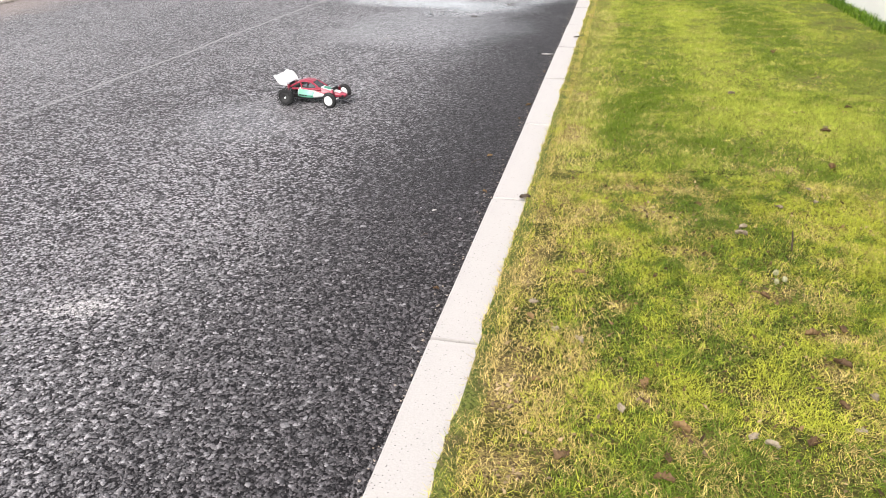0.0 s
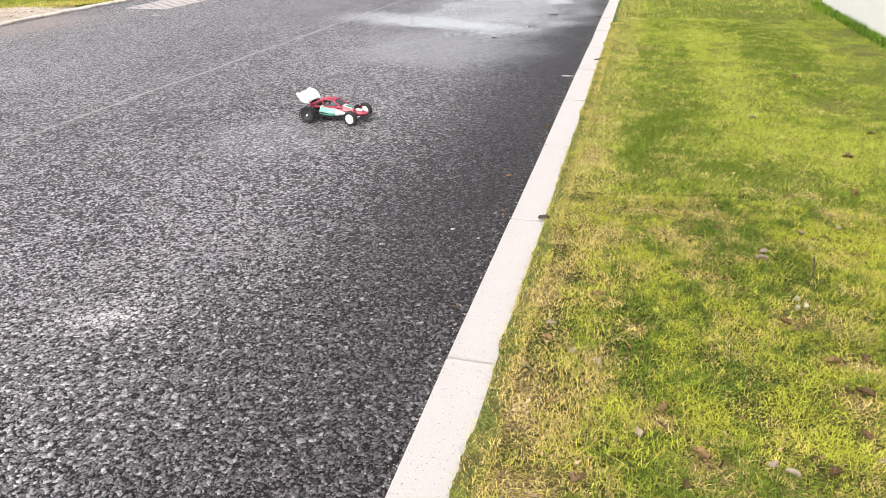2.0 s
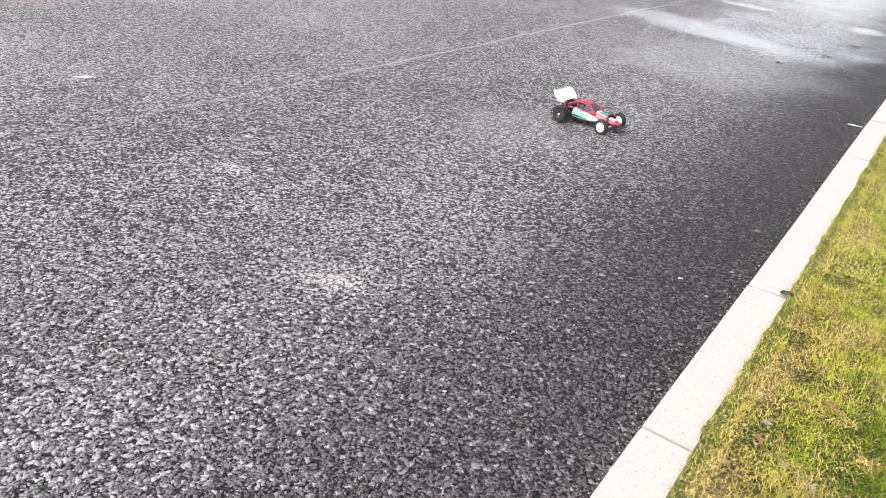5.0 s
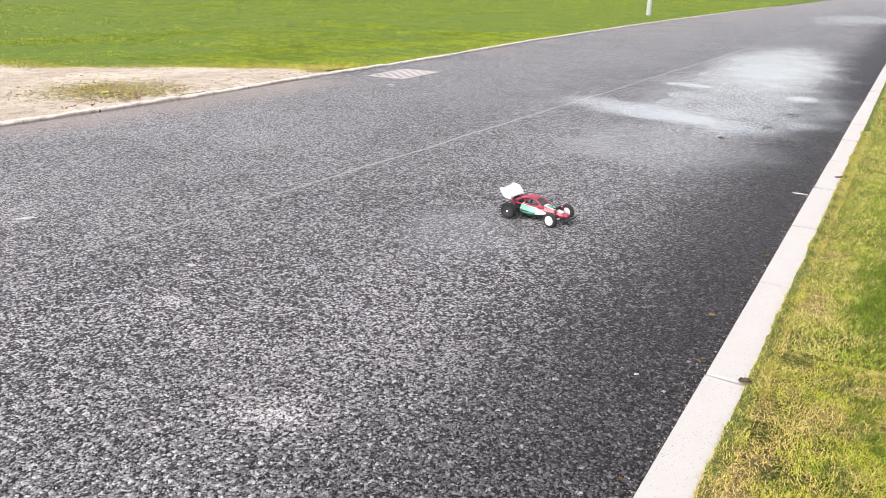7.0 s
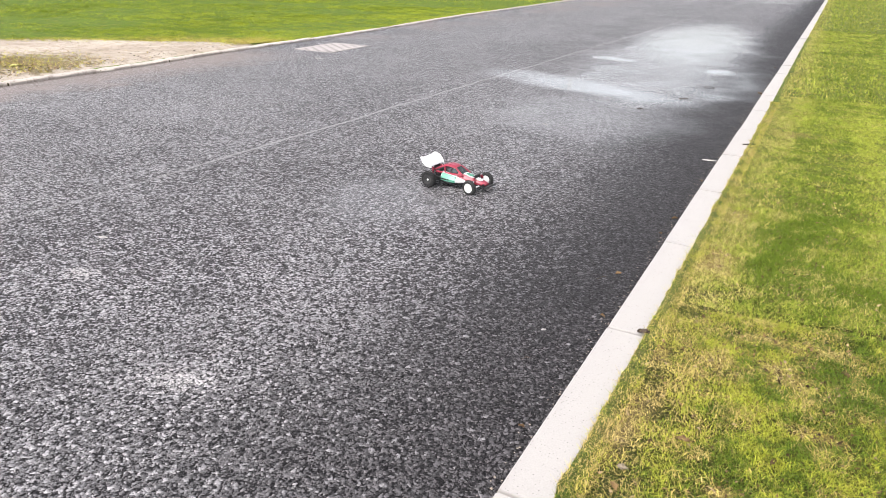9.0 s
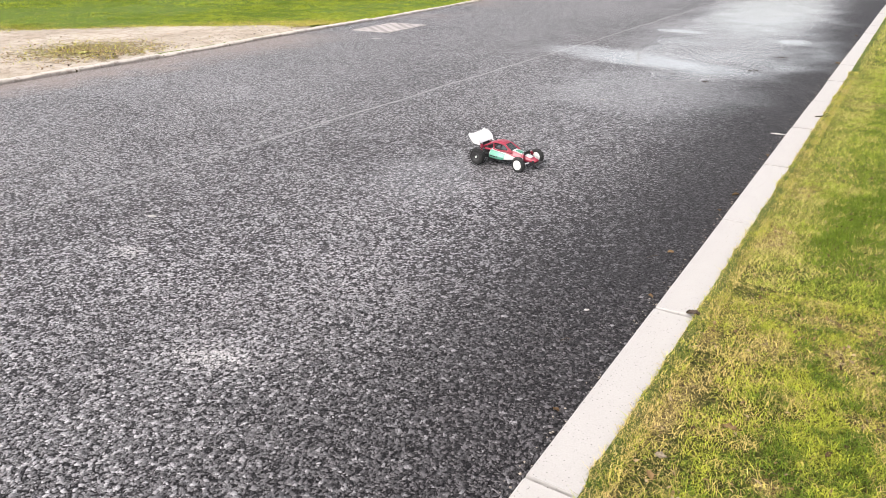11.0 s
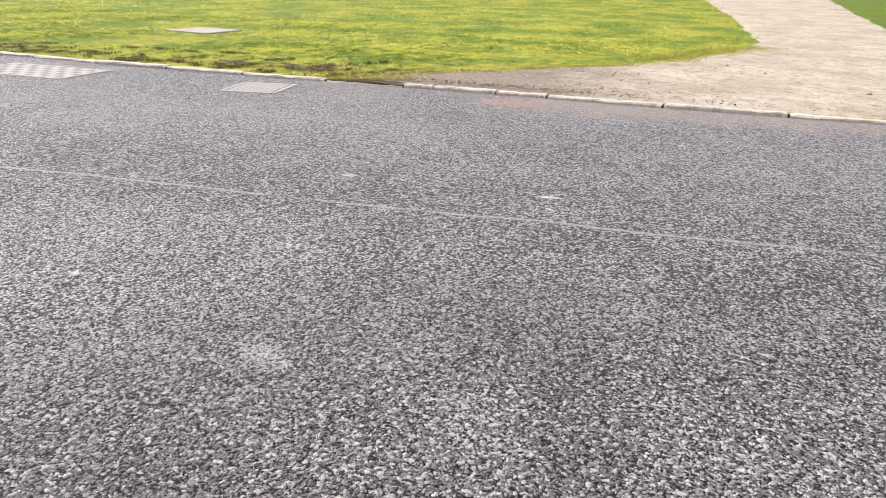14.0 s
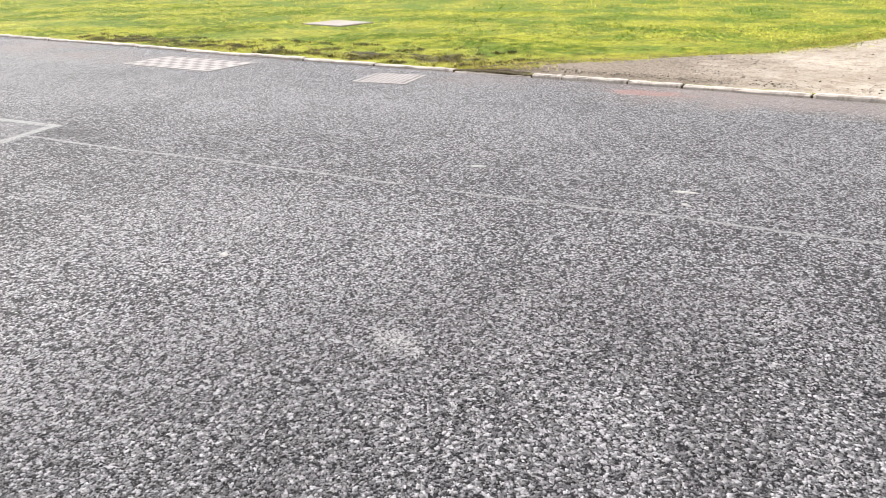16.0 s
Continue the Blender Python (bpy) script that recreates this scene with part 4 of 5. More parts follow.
# ---- chippings of the road where it is seen closest ----
def chippings(seed, density, cx, cy, near, far):
    """Flat angular stone flakes bedded in the binder, crowding into worn clusters and thinning out with distance."""
    g = np.random.default_rng(seed)
    n = int(density * 2 * far * (far - cx))
    x, y = g.uniform(cx - far, -0.006, n), g.uniform(cy - far, cy + far, n)
    d = np.hypot(x - cx, y - cy)
    ok = g.uniform(0, 1, n) < np.clip((far - d) / (far - near), 0, 1)
    x, y = x[ok], y[ok]
    worn = np.array([0.90 * wavy(a, b, 72.0, 31.0) + 0.30 * wavy(a, b, 33.0, 32.0) for a, b in zip(x, y)])
    ok = g.uniform(-0.62, 0.30, len(x)) < worn
    x, y, worn = x[ok], y[ok], worn[ok]
    n = len(x)
    worn = worn + g.uniform(-0.17, 0.17, n)
    r = 0.0038 * g.lognormal(0, 0.30, n) * (1 + 0.15 * np.clip(worn, -0.5, 0.8))
    turn, slim = g.uniform(0, 2 * np.pi, n), g.uniform(0.45, 1.0, n)
    a = np.arange(4) * np.pi / 2 + g.uniform(-0.55, 0.55, (n, 4))
    rr = r[:, None] * g.uniform(0.7, 1.45, (n, 4))
    u, v = rr * np.cos(a), rr * np.sin(a) * slim[:, None]
    c, s = np.cos(turn)[:, None], np.sin(turn)[:, None]
    px, py = u * c - v * s, u * s + v * c
    up = (g.uniform(0.0006, 0.0016, n) + 0.0006 * np.clip(worn, -0.5, 0.8))[:, None] + 0.035 * (px * g.normal(0, 0.5, n)[:, None] + py * g.normal(0, 0.5, n)[:, None])
    low = np.stack((x[:, None] + px * 1.04, y[:, None] + py * 1.04, np.full((n, 4), -0.001)), -1)
    top = np.stack((x[:, None] + px * 0.96, y[:, None] + py * 0.96, up), -1)
    verts = np.concatenate((low, top), 1).reshape(-1, 3)
    faces = np.array([q for k in range(4) for q in (k, (k + 1) % 4, 4 + (k + 1) % 4, 4 + k)] + [4, 5, 6, 7])
    flat = (faces[None] + (np.arange(n) * 8)[:, None]).ravel()
    data = raw_mesh("road_chippings", verts, flat, np.full(5 * n, 4), CHIPPINGS)
    data.attributes.new("worn", "FLOAT", "POINT").data.foreach_set("value", np.repeat(worn, 8).astype(np.float32))
    ob = new("road_chippings", data)
    return tagged(ob, "grey and pale stone chippings bedded in the dark road surface", "chippings", kind="stuff")


chippings(71, 33500, 0.40, -1.40, 1.45, 2.6)


# ---- small things in the grass and on the road ----
def leaf(name, x, y, z, size, turn, tilt, curl, material, label):
    """A crumpled dead leaf with a midrib fold and a ragged, pointed outline."""
    crumple = random.Random(round(x * 997 + y * 991))
    bm = bmesh.new()
    rows = []
    half = (0.04, 0.22, 0.40, 0.30, 0.42, 0.24, 0.30, 0.12, 0.02)
    for i, w in enumerate(half):
        u = i / (len(half) - 1) - 0.5
        arch = curl * (0.25 - u * u) * 0.9
        rows.append([bm.verts.new(((u + crumple.uniform(-0.06, 0.06)) * size, s * w * size * crumple.uniform(0.40, 1.0), size * (arch + abs(s) * curl * 0.9 + crumple.uniform(-0.07, 0.07)))) for s in (-1, -0.5, 0, 0.5, 1)])
    for a, b in zip(rows, rows[1:]):
        for i in range(4):
            bm.faces.new((a[i], a[i + 1], b[i + 1], b[i]))
    ext = bmesh.ops.extrude_face_region(bm, geom=bm.faces[:])
    for v in ext["geom"]:
        if isinstance(v, bmesh.types.BMVert):
            v.co.z -= size * 0.014
    bmesh.ops.recalc_face_normals(bm, faces=bm.faces[:])
    ob = part(name, bm, material)
    ob.matrix_world = pose(x, y, z, tilt, 0, turn)
    return tagged(ob, label, "leaf", "fallen leaves")


BROWN_LEAVES = ((0.34, 0.4, 0.055), (0.55, 0.41, 0.035), (0.23, 0.14, 0.04), (0.27, -0.12, 0.045), (0.51, -0.1, 0.05), (0.58, -0.23, 0.05), (0.35,
                -0.35, 0.055), (0.55, -0.32, 0.035), (0.54, -0.38, 0.05), (0.71, -0.17, 0.03), (0.83, 0.36, 0.045), (0.91, 0.19, 0.05), (0.99, 0.23,
                0.05), (0.95, 0.07, 0.055), (0.83, -0.22, 0.05), (0.92, -0.08, 0.045), (1.32, 1.9, 0.06), (1.23, 1.4, 0.06), (0.71, 0.97, 0.045),
                (1.51, 2.31, 0.05), (1.38, 3.57, 0.08))
PALE_LEAVES = ((0.23, 0.22, 0.04), (0.3, 0.09, 0.04), (0.36, 0.05, 0.04), (0.93, -0.16, 0.04), (0.99, -0.04, 0.04), (0.75, -0.24, 0.04), (0.72, -0.22,
                0.04), (0.46, -0.19, 0.04), (0.82, 0.745, 0.05), (1.1, 1.05, 0.04), (1.45, 1.3, 0.045), (1.0, 2.5, 0.05), (1.33, 1.96, 0.05), (0.97,
                0.98, 0.04), (0.83, 0.79, 0.05), (1.1, 1.16, 0.035))
for leaves, material, label in ((BROWN_LEAVES, DEAD_LEAF, "small curled brown dead leaf lying in the grass"), (PALE_LEAVES, PALE_LEAF, "small curled bleached leaf lying in the grass")):
    for k, (lx, ly, size) in enumerate(leaves):
        leaf("dead_leaf", lx, ly, verge_height(lx, ly) + 0.004, size * 0.72, 67 * k, 8 - (k * 13) % 17, 0.15 + 0.1 * (k % 3), material, label)
for k, (lx, ly, size) in enumerate(((-0.035, 2.27, 0.05), (-0.05, 2.02, 0.035), (-0.04, 6.7, 0.06), (-0.07, 9.05, 0.07), (-0.05, 1.05, 0.035), (-0.10, 1.45, 0.04), (-0.03, 3.05, 0.04), (-0.06, 0.30, 0.03))):
    leaf("dead_leaf", lx, ly, 0.004, size * 0.62, 40 + 71 * k, 4, 0.3, DEAD_LEAF, "small brown leaf lying in the gutter by the kerb")


def twig(points, r, label):
    cu = bpy.data.curves.new("twig", "CURVE")
    cu.dimensions, cu.bevel_depth, cu.bevel_resolution = "3D", r, 1
    sp = cu.splines.new("POLY")
    sp.points.add(len(points) - 1)
    for q, c in zip(sp.points, points):
        q.co = (*c, 1)
        q.radius = 0.7 + 0.5 * random.random()
    cu.materials.append(BARK)
    tagged(new("twig", cu), label, "twig", "fallen twigs")


# small white flowers standing in the grass, and a dead stalk
def flower(x, y, tall, turn):
    ob = tagged(new("clover_flower"), "small faded white flower head standing in the grass", "flower", "flowers in the verge")
    ob.matrix_world = pose(x, y, verge_height(x, y), 0, 0, turn)
    part("stem", rod((0, 0, -0.01), (0.004, 0, tall), 0.0009, 0.0007, 6), LUSH_BLADES, ob)
    bm = bmesh.new()
    bmesh.ops.create_icosphere(bm, subdivisions=2, radius=0.0075)
    petals = random.Random(round(x * 1000))
    for v in bm.verts:
        v.co *= petals.uniform(0.75, 1.15)
        v.co.z *= 1.25
    bmesh.ops.translate(bm, vec=(0.004, 0, tall + 0.004), verts=bm.verts[:])
    part("flower_head", bm, PALE_FLOWER, ob, "crumpled cream flower head")


for k, (fx, fy) in enumerate(((0.86, 0.41), (0.885, 0.415), (0.87, 0.44))):
    flower(fx, fy, 0.022 + 0.006 * k, 80 * k)
cu_points = [(0.95, 0.65, verge_height(0.95, 0.65)), (0.947, 0.653, 0.085), (0.943, 0.66, 0.115)]
twig(cu_points, 0.0022, "dead brown stalk standing up out of the grass")

leaf("dead_leaf", -6.55, 3.15, far_height(-6.55, 3.15) + 0.030, 0.13, 100, 3, 0.10, leaf_material("yellowed_leaf", (0.50, 0.46, 0.16), (0.55, 0.50, 0.20)), "large yellowed leaf lying among weeds on the path")


def chip(x, y, sx, sy, turn, seed, label="flat pale chip lying on the asphalt", high=0.004):
    """A thin flake with an uneven rim."""
    rnd = random.Random(seed)
    bm = bmesh.new()
    ring = []
    for k in range(11):
        t = 2 * math.pi * k / 11
        s = rnd.uniform(0.72, 1.12) * (1.0 + 0.35 * (k in (0, 5)))
        ring.append((sx / 2 * s * math.cos(t), sy / 2 * s * math.sin(t)))
    low = [bm.verts.new((a, b, 0)) for a, b in ring]
    top = [bm.verts.new((a * 0.82, b * 0.82, high * rnd.uniform(0.7, 1.1))) for a, b in ring]
    bm.faces.new(low[::-1])
    bm.faces.new(top)
    for k in range(11):
        j = (k + 1) % 11
        bm.faces.new((low[k], low[j], top[j], top[k]))
    ob = part("pale_chip", bm, CHIP)
    ob.matrix_world = pose(x, y, 0.001, 0, 0, turn)
    tagged(ob, label, "chip", "pale chips on the road")


for k, (cx, cy, sx, sy, turn) in enumerate(((-0.065, 3.6, 0.10, 0.03, 10), (-3.10, -3.0, 0.10, 0.055, 100), (-3.04, -1.89, 0.13, 0.05, 95), (-2.84, -1.86, 0.07, 0.035, 60),
                                           (-1.53, -3.48, 0.06, 0.05, 30), (-3.35, 0.57, 0.11, 0.05, 60), (-2.14, 0.64, 0.05, 0.03, 20), (-0.23, -3.16, 0.03, 0.02, 0),
                                           (-1.37, -1.016, 0.008, 0.024, 20), (-0.74, -1.154, 0.016, 0.016, 0), (-3.7, -3.44, 0.05, 0.03, 80), (-4.95, 5.9, 0.14, 0.07, 20),
                                           (-1.35, 4.0, 0.06, 0.02, 10), (-0.2, 0.85, 0.02, 0.012, 40), (-5.5, -1.75, 0.12, 0.02, 70))):
    chip(cx, cy, sx * 0.8, sy * 0.8, turn, 300 + k)


for (ax, ay), (bx, by) in (((-0.68, 5.86), (-0.55, 5.93)), ((-0.59, 6.77), (-0.43, 6.84)), ((-0.90, 5.10), (-0.80, 5.09)), ((-0.16, 1.35), (-0.11, 1.42)), ((-0.19, 0.62), (-0.16, 0.66))):
    bx, by = ax + 0.6 * (bx - ax), ay + 0.6 * (by - ay)
    twig([(ax, ay, 0.006), ((ax + bx) / 2, (ay + by) / 2 + 0.012, 0.008), (bx, by, 0.006)], 0.0036 if ay > 4 else 0.0012, "short dark wet twig lying on the asphalt")


leaf("dead_leaf", 0.118, 0.922, KERB_TOP + 0.007, 0.042, 20, 5, 0.2, BARK, "crumpled dark leaf caught at a joint of the kerb")
twig([(0.085, 4.02, KERB_TOP + 0.004), (0.12, 4.035, KERB_TOP + 0.007), (0.155, 4.06, KERB_TOP + 0.006)], 0.0045, "short dark twig lying across the back of the kerb")


# ---- iron and concrete covers ----
def cover(name, x0, x1, y0, y1, z, nx, ny, label, category, bar=0.022, checks=False, infill=COVER_DARK):
    """A framed cover with raised bars or a chequer of raised tiles over a darker infill."""
    ob = tagged(new(name), label, category)
    ob.location = ((x0 + x1) / 2, (y0 + y1) / 2, z)
    hx, hy, e = (x1 - x0) / 2, (y1 - y0) / 2, 0.03
    part("infill", box(-hx + 0.01, hx - 0.01, -hy + 0.01, hy - 0.01, -0.05, 0.003), infill, ob, "dirt-filled dark cover plate")
    for fx0, fx1, fy0, fy1 in ((-hx, hx, -hy, -hy + e), (-hx, hx, hy - e, hy), (-hx, -hx + e, -hy + e, hy - e), (hx - e, hx, -hy + e, hy - e)):
        part("frame", box(fx0, fx1, fy0, fy1, -0.05, 0.006, 0.002), COVER, ob, "pale worn metal frame")
    if checks:
        sx, sy = (2 * hx - 2 * e) / nx, (2 * hy - 2 * e) / ny
        tile = mesh_of("tile", box(-sx * 0.53, sx * 0.53, -sy * 0.53, sy * 0.53, 0.0, 0.0055, 0.001), COVER)
        for i in range(nx):
            for j in range(ny):
                if (i + j) % 2 == 0:
                    t = new("tile", tile)
                    t.parent = ob
                    t.location = (-hx + e + sx * (i + 0.5), -hy + e + sy * (j + 0.5), 0.0)
        return ob
    for i in range(1, nx):
        c = -hx + e + (2 * hx - 2 * e) * i / nx
        part("bar", box(c - bar / 2, c + bar / 2, -hy + e, hy - e, 0.0, 0.0075, 0.002), COVER, ob)
    for i in range(1, ny):
        c = -hy + e + (2 * hy - 2 * e) * i / ny
        part("bar", box(-hx + e, hx - e, c - bar / 2, c + bar / 2, 0.0, 0.0068, 0.002), COVER, ob)
    return ob


ob = cover("utility_cover", -6.13, -5.45, -8.20, -6.87, 0.001, 6, 13, "large pale rectangular utility cover with chequered top in the asphalt", "cover", 0.04, True)
ob.rotation_euler = (0, 0, radians(-5))
ob = cover("gully_grate", -5.92, -5.37, -5.17, -4.63, 0.001, 2, 9, "square worn drain grate in the gutter of the road", "drain", 0.034, False, GRATE_DARK)
ob.rotation_euler = (0, 0, radians(4))
ob = cover("utility_cover", -5.76, -5.18, 6.42, 7.38, 0.001, 6, 11, "pale chequered utility cover set in the asphalt near the edging", "cover", 0.035, True)
ob.rotation_euler = (0, 0, radians(3))
ob = part("concrete_slab", box(-0.40, 0.40, -0.44, 0.44, -0.06, 0.016, 0.010, 2), SLAB)
ob.matrix_world = pose(-10.4, -8.4, FAR_TOP + 0.0, 0, 0, -14)
tagged(ob, "flat pale concrete inspection slab set in the lawn", "slab")

# ---- post on the lawn ----
post = tagged(new("lamp_column"), "plain grey-white metal column standing on the lawn", "post")
post.location = (-9.7, 31.1, FAR_TOP)
part("base", rod((0, 0, -0.1), (0, 0, 1.3), 0.105, 0.105, 20), GALVANISED, post)
part("shaft", rod((0, 0, 1.3), (0, 0, 4.6), 0.075, 0.055, 20), GALVANISED, post)
part("collar", rod((0, 0, 1.28), (0, 0, 1.36), 0.112, 0.078, 20), GALVANISED, post)


# ---- radio-controlled buggy ----
RED = plain_material("red_shell", (0.27, 0.018, 0.042), 0.34, 0, 0.10, 60)
WHITE = plain_material("white_plastic", (0.62, 0.61, 0.61), 0.35, 0, 0.10, 60)
GREEN = plain_material("green_decal", (0.02, 0.20, 0.12), 0.35, 0, 0.10, 60)
MINT = plain_material("mint_decal", (0.10, 0.30, 0.22), 0.35, 0, 0.15, 60)
BLACK = plain_material("black_plastic", (0.016, 0.016, 0.017), 0.45, 0, 0.25, 60)
RUBBER = plain_material("tyre_rubber", (0.014, 0.014, 0.014), 0.85, 0, 0.35, 90)
STEEL = plain_material("bright_steel", (0.60, 0.60, 0.62), 0.3, 0.9, 0.1, 60)
TINT = plain_material("smoked_window", (0.03, 0.035, 0.035), 0.15, 0, 0.05, 60)


def buggy():
    car = tagged(new("toy_buggy"), "red and white radio-controlled off-road buggy on the asphalt", "toy car")
    # tub
    part("chassis", loft([[(x, -w, 0.030), (x, w, 0.030), (x, w * 1.05, 0.052), (x, -w * 1.05, 0.052)] for x, w in ((-0.165, 0.030), (-0.12, 0.045), (-0.05, 0.062), (0.06, 0.055), (0.13, 0.028), (0.185, 0.022))]), BLACK, car, "black plastic chassis tub")
    part("gearbox", box(-0.175, -0.105, -0.034, 0.034, 0.040, 0.095, 0.008, 2), BLACK, car)
    part("motor", rod((-0.150, -0.052, 0.066), (-0.150, 0.030, 0.066), 0.019, None, 16), STEEL, car, "round silver motor can")
    # nose: white top over a red lower half
    rings = []
    for x, w, z0, z1 in ((0.02, 0.046, 0.050, 0.094), (0.07, 0.040, 0.048, 0.083), (0.12, 0.033, 0.045, 0.071), (0.165, 0.026, 0.043, 0.061), (0.192, 0.018, 0.043, 0.053)):
        rings.append([(x, -w, z0), (x, w, z0), (x, w * 1.05, (z0 + z1) / 2), (x, w * 0.72, z1), (x, -w * 0.72, z1), (x, -w * 1.05, (z0 + z1) / 2)])
    nose = part("nose", loft(rings), RED, car, "red tapering nose")
    part("stripe", loft([[(x, -w, z), (x, w, z), (x, w, z + 0.003), (x, -w, z + 0.003)] for x, w, z in ((0.035, 0.024, 0.0905), (0.07, 0.022, 0.0835), (0.12, 0.019, 0.0715), (0.16, 0.015, 0.0625))]), WHITE, nose, "white panel on the nose")
    part("decal", loft([[(x, -w, z), (x, w, z), (x, w, z + 0.002), (x, -w, z + 0.002)] for x, w, z in ((0.06, 0.012, 0.0885), (0.085, 0.015, 0.0832), (0.11, 0.008, 0.0772))]), GREEN, nose, "green badge on the nose")
    # cabin: an open red cage over a dark driver's tub
    part("cockpit", loft([[(x, -w, 0.055), (x, w, 0.055), (x, w * 0.85, z), (x, -w * 0.85, z)] for x, w, z in ((-0.115, 0.028, 0.080), (-0.070, 0.038, 0.092), (0.0, 0.038, 0.088), (0.045, 0.034, 0.076))]), TINT, car, "dark cockpit under the cage")
    roof = part("cabin", loft([[(x, -w - 0.006, z - 0.007), (x, w + 0.006, z - 0.007), (x, w + 0.004, z - 0.001), (x, w * 0.7, z + 0.003), (x, -w * 0.7, z + 0.003), (x, -w - 0.004, z - 0.001)]
                               for x, w, z in ((-0.098, 0.022, 0.112), (-0.075, 0.030, 0.123), (-0.045, 0.033, 0.128), (-0.012, 0.032, 0.125), (0.004, 0.030, 0.119))]), RED, car, "glossy red roof and cage")

    def bar(points, r):
        cage = [rod(a, b, r, None, 8) for a, b in zip(points, points[1:])]
        return part("pillar", joined(*cage), RED, roof)

    for s in (-1, 1):
        bar(((0.002, s * 0.033, 0.117), (0.028, s * 0.039, 0.100), (0.052, s * 0.043, 0.086)), 0.0052)
        bar(((-0.094, s * 0.026, 0.110), (-0.128, s * 0.032, 0.092), (-0.150, s * 0.032, 0.082)), 0.0050)
        bar(((-0.125, s * 0.036, 0.078), (-0.070, s * 0.046, 0.081), (0.0, s * 0.048, 0.084), (0.055, s * 0.044, 0.084)), 0.0055)
        bar(((-0.060, s * 0.046, 0.081), (-0.070, s * 0.037, 0.118)), 0.0040)
    part("windscreen", loft([[(0.000, -0.026, 0.1165), (0.000, 0.026, 0.1165), (0.046, 0.030, 0.087), (0.046, -0.030, 0.087)],
                             [(0.003, -0.026, 0.1195), (0.003, 0.026, 0.1195), (0.049, 0.030, 0.090), (0.049, -0.030, 0.090)]]), TINT, roof, "dark windscreen")
    # side pods
    for s in (-1, 1):
        rings = []
        for x, w, z0, z1 in ((-0.085, 0.052, 0.046, 0.078), (-0.075, 0.070, 0.040, 0.084), (0.000, 0.076, 0.038, 0.076), (0.045, 0.070, 0.040, 0.064), (0.085, 0.042, 0.042, 0.056)):
            rings.append([(x, s * 0.035, z0), (x, s * w, z0 + 0.004), (x, s * (w + 0.003), (z0 + z1) / 2), (x, s * (w - 0.012), z1), (x, s * 0.035, z1 + 0.004)])
        pod = part("side_pod", loft(rings), WHITE, car, "white side pod with green panels")
        part("panel", loft([[(x, s * (w - 0.004), z0), (x, s * (w + 0.0045), z0), (x, s * (w + 0.0055), zm), (x, s * (w - 0.0085), z1), (x, s * (w - 0.016), z1)]
                            for x, w, z0, zm, z1 in ((-0.072, 0.071, 0.046, 0.062, 0.0845), (-0.045, 0.0745, 0.044, 0.060, 0.0825), (-0.010, 0.0772, 0.043, 0.058, 0.0785), (0.022, 0.0742, 0.044, 0.055, 0.0715))]), MINT, pod, "mint green side panel")
        for x0, x1, z in ((-0.064, -0.050, 0.056), (-0.046, -0.030, 0.055), (-0.026, -0.016, 0.055)):
            part("marking", box(x0, x1, s * 0.0805 - 0.0022, s * 0.0805 + 0.0022, z - 0.003, z + 0.003), BLACK, pod, "dark bar of unreadable marking")
        part("stripe", box(-0.004, 0.020, s * 0.0775 - 0.003, s * 0.0775 + 0.003, 0.047, 0.053), GREEN, pod, "green stripe")
    # rear wing: a cambered blade leaning back between two slanted end plates
    prof = [(x + 0.024, z) for x, z in ((-0.234, 0.153), (-0.226, 0.150), (-0.210, 0.141), (-0.190, 0.126), (-0.172, 0.111), (-0.170, 0.107), (-0.189, 0.121), (-0.209, 0.136), (-0.226, 0.145), (-0.235, 0.149))]
    wing = part("rear_wing", loft([[(x, y, z) for x, z in prof] for y in (-0.068, -0.034, 0.0, 0.034, 0.068)]), WHITE, car, "white plastic rear wing")
    for s in (-1, 1):
        outline = ((-0.162, 0.100), (-0.205, 0.104), (-0.226, 0.122), (-0.246, 0.152), (-0.234, 0.160), (-0.196, 0.153), (-0.172, 0.128))
        part("end_plate", loft([[(x + 0.024, s * 0.0692 + d, z) for x, z in outline] for d in (-0.0016, 0.0016)]), WHITE, wing)
        part("wing_stay", rod((-0.150, s * 0.022, 0.080), (-0.172, s * 0.024, 0.123), 0.003), BLACK, car)
    # bumper and towers
    part("front_bumper", loft([[(0.185, -0.030, 0.030), (0.185, 0.030, 0.030), (0.185, 0.030, 0.038), (0.185, -0.030, 0.038)], [(0.212, -0.048, 0.036), (0.212, 0.048, 0.036), (0.212, 0.048, 0.043), (0.212, -0.048, 0.043)], [(0.224, -0.044, 0.042), (0.224, 0.044, 0.042), (0.222, 0.044, 0.049), (0.222, -0.044, 0.049)]]), BLACK, car, "black front bumper")
    part("front_tower", box(0.118, 0.124, -0.042, 0.042, 0.050, 0.092, 0.002), BLACK, car)
    part("rear_tower", box(-0.158, -0.151, -0.046, 0.046, 0.060, 0.112, 0.002), BLACK, car)
    part("aerial", rod((-0.06, -0.02, 0.118), (-0.075, -0.02, 0.175), 0.0012, None, 6), BLACK, car)
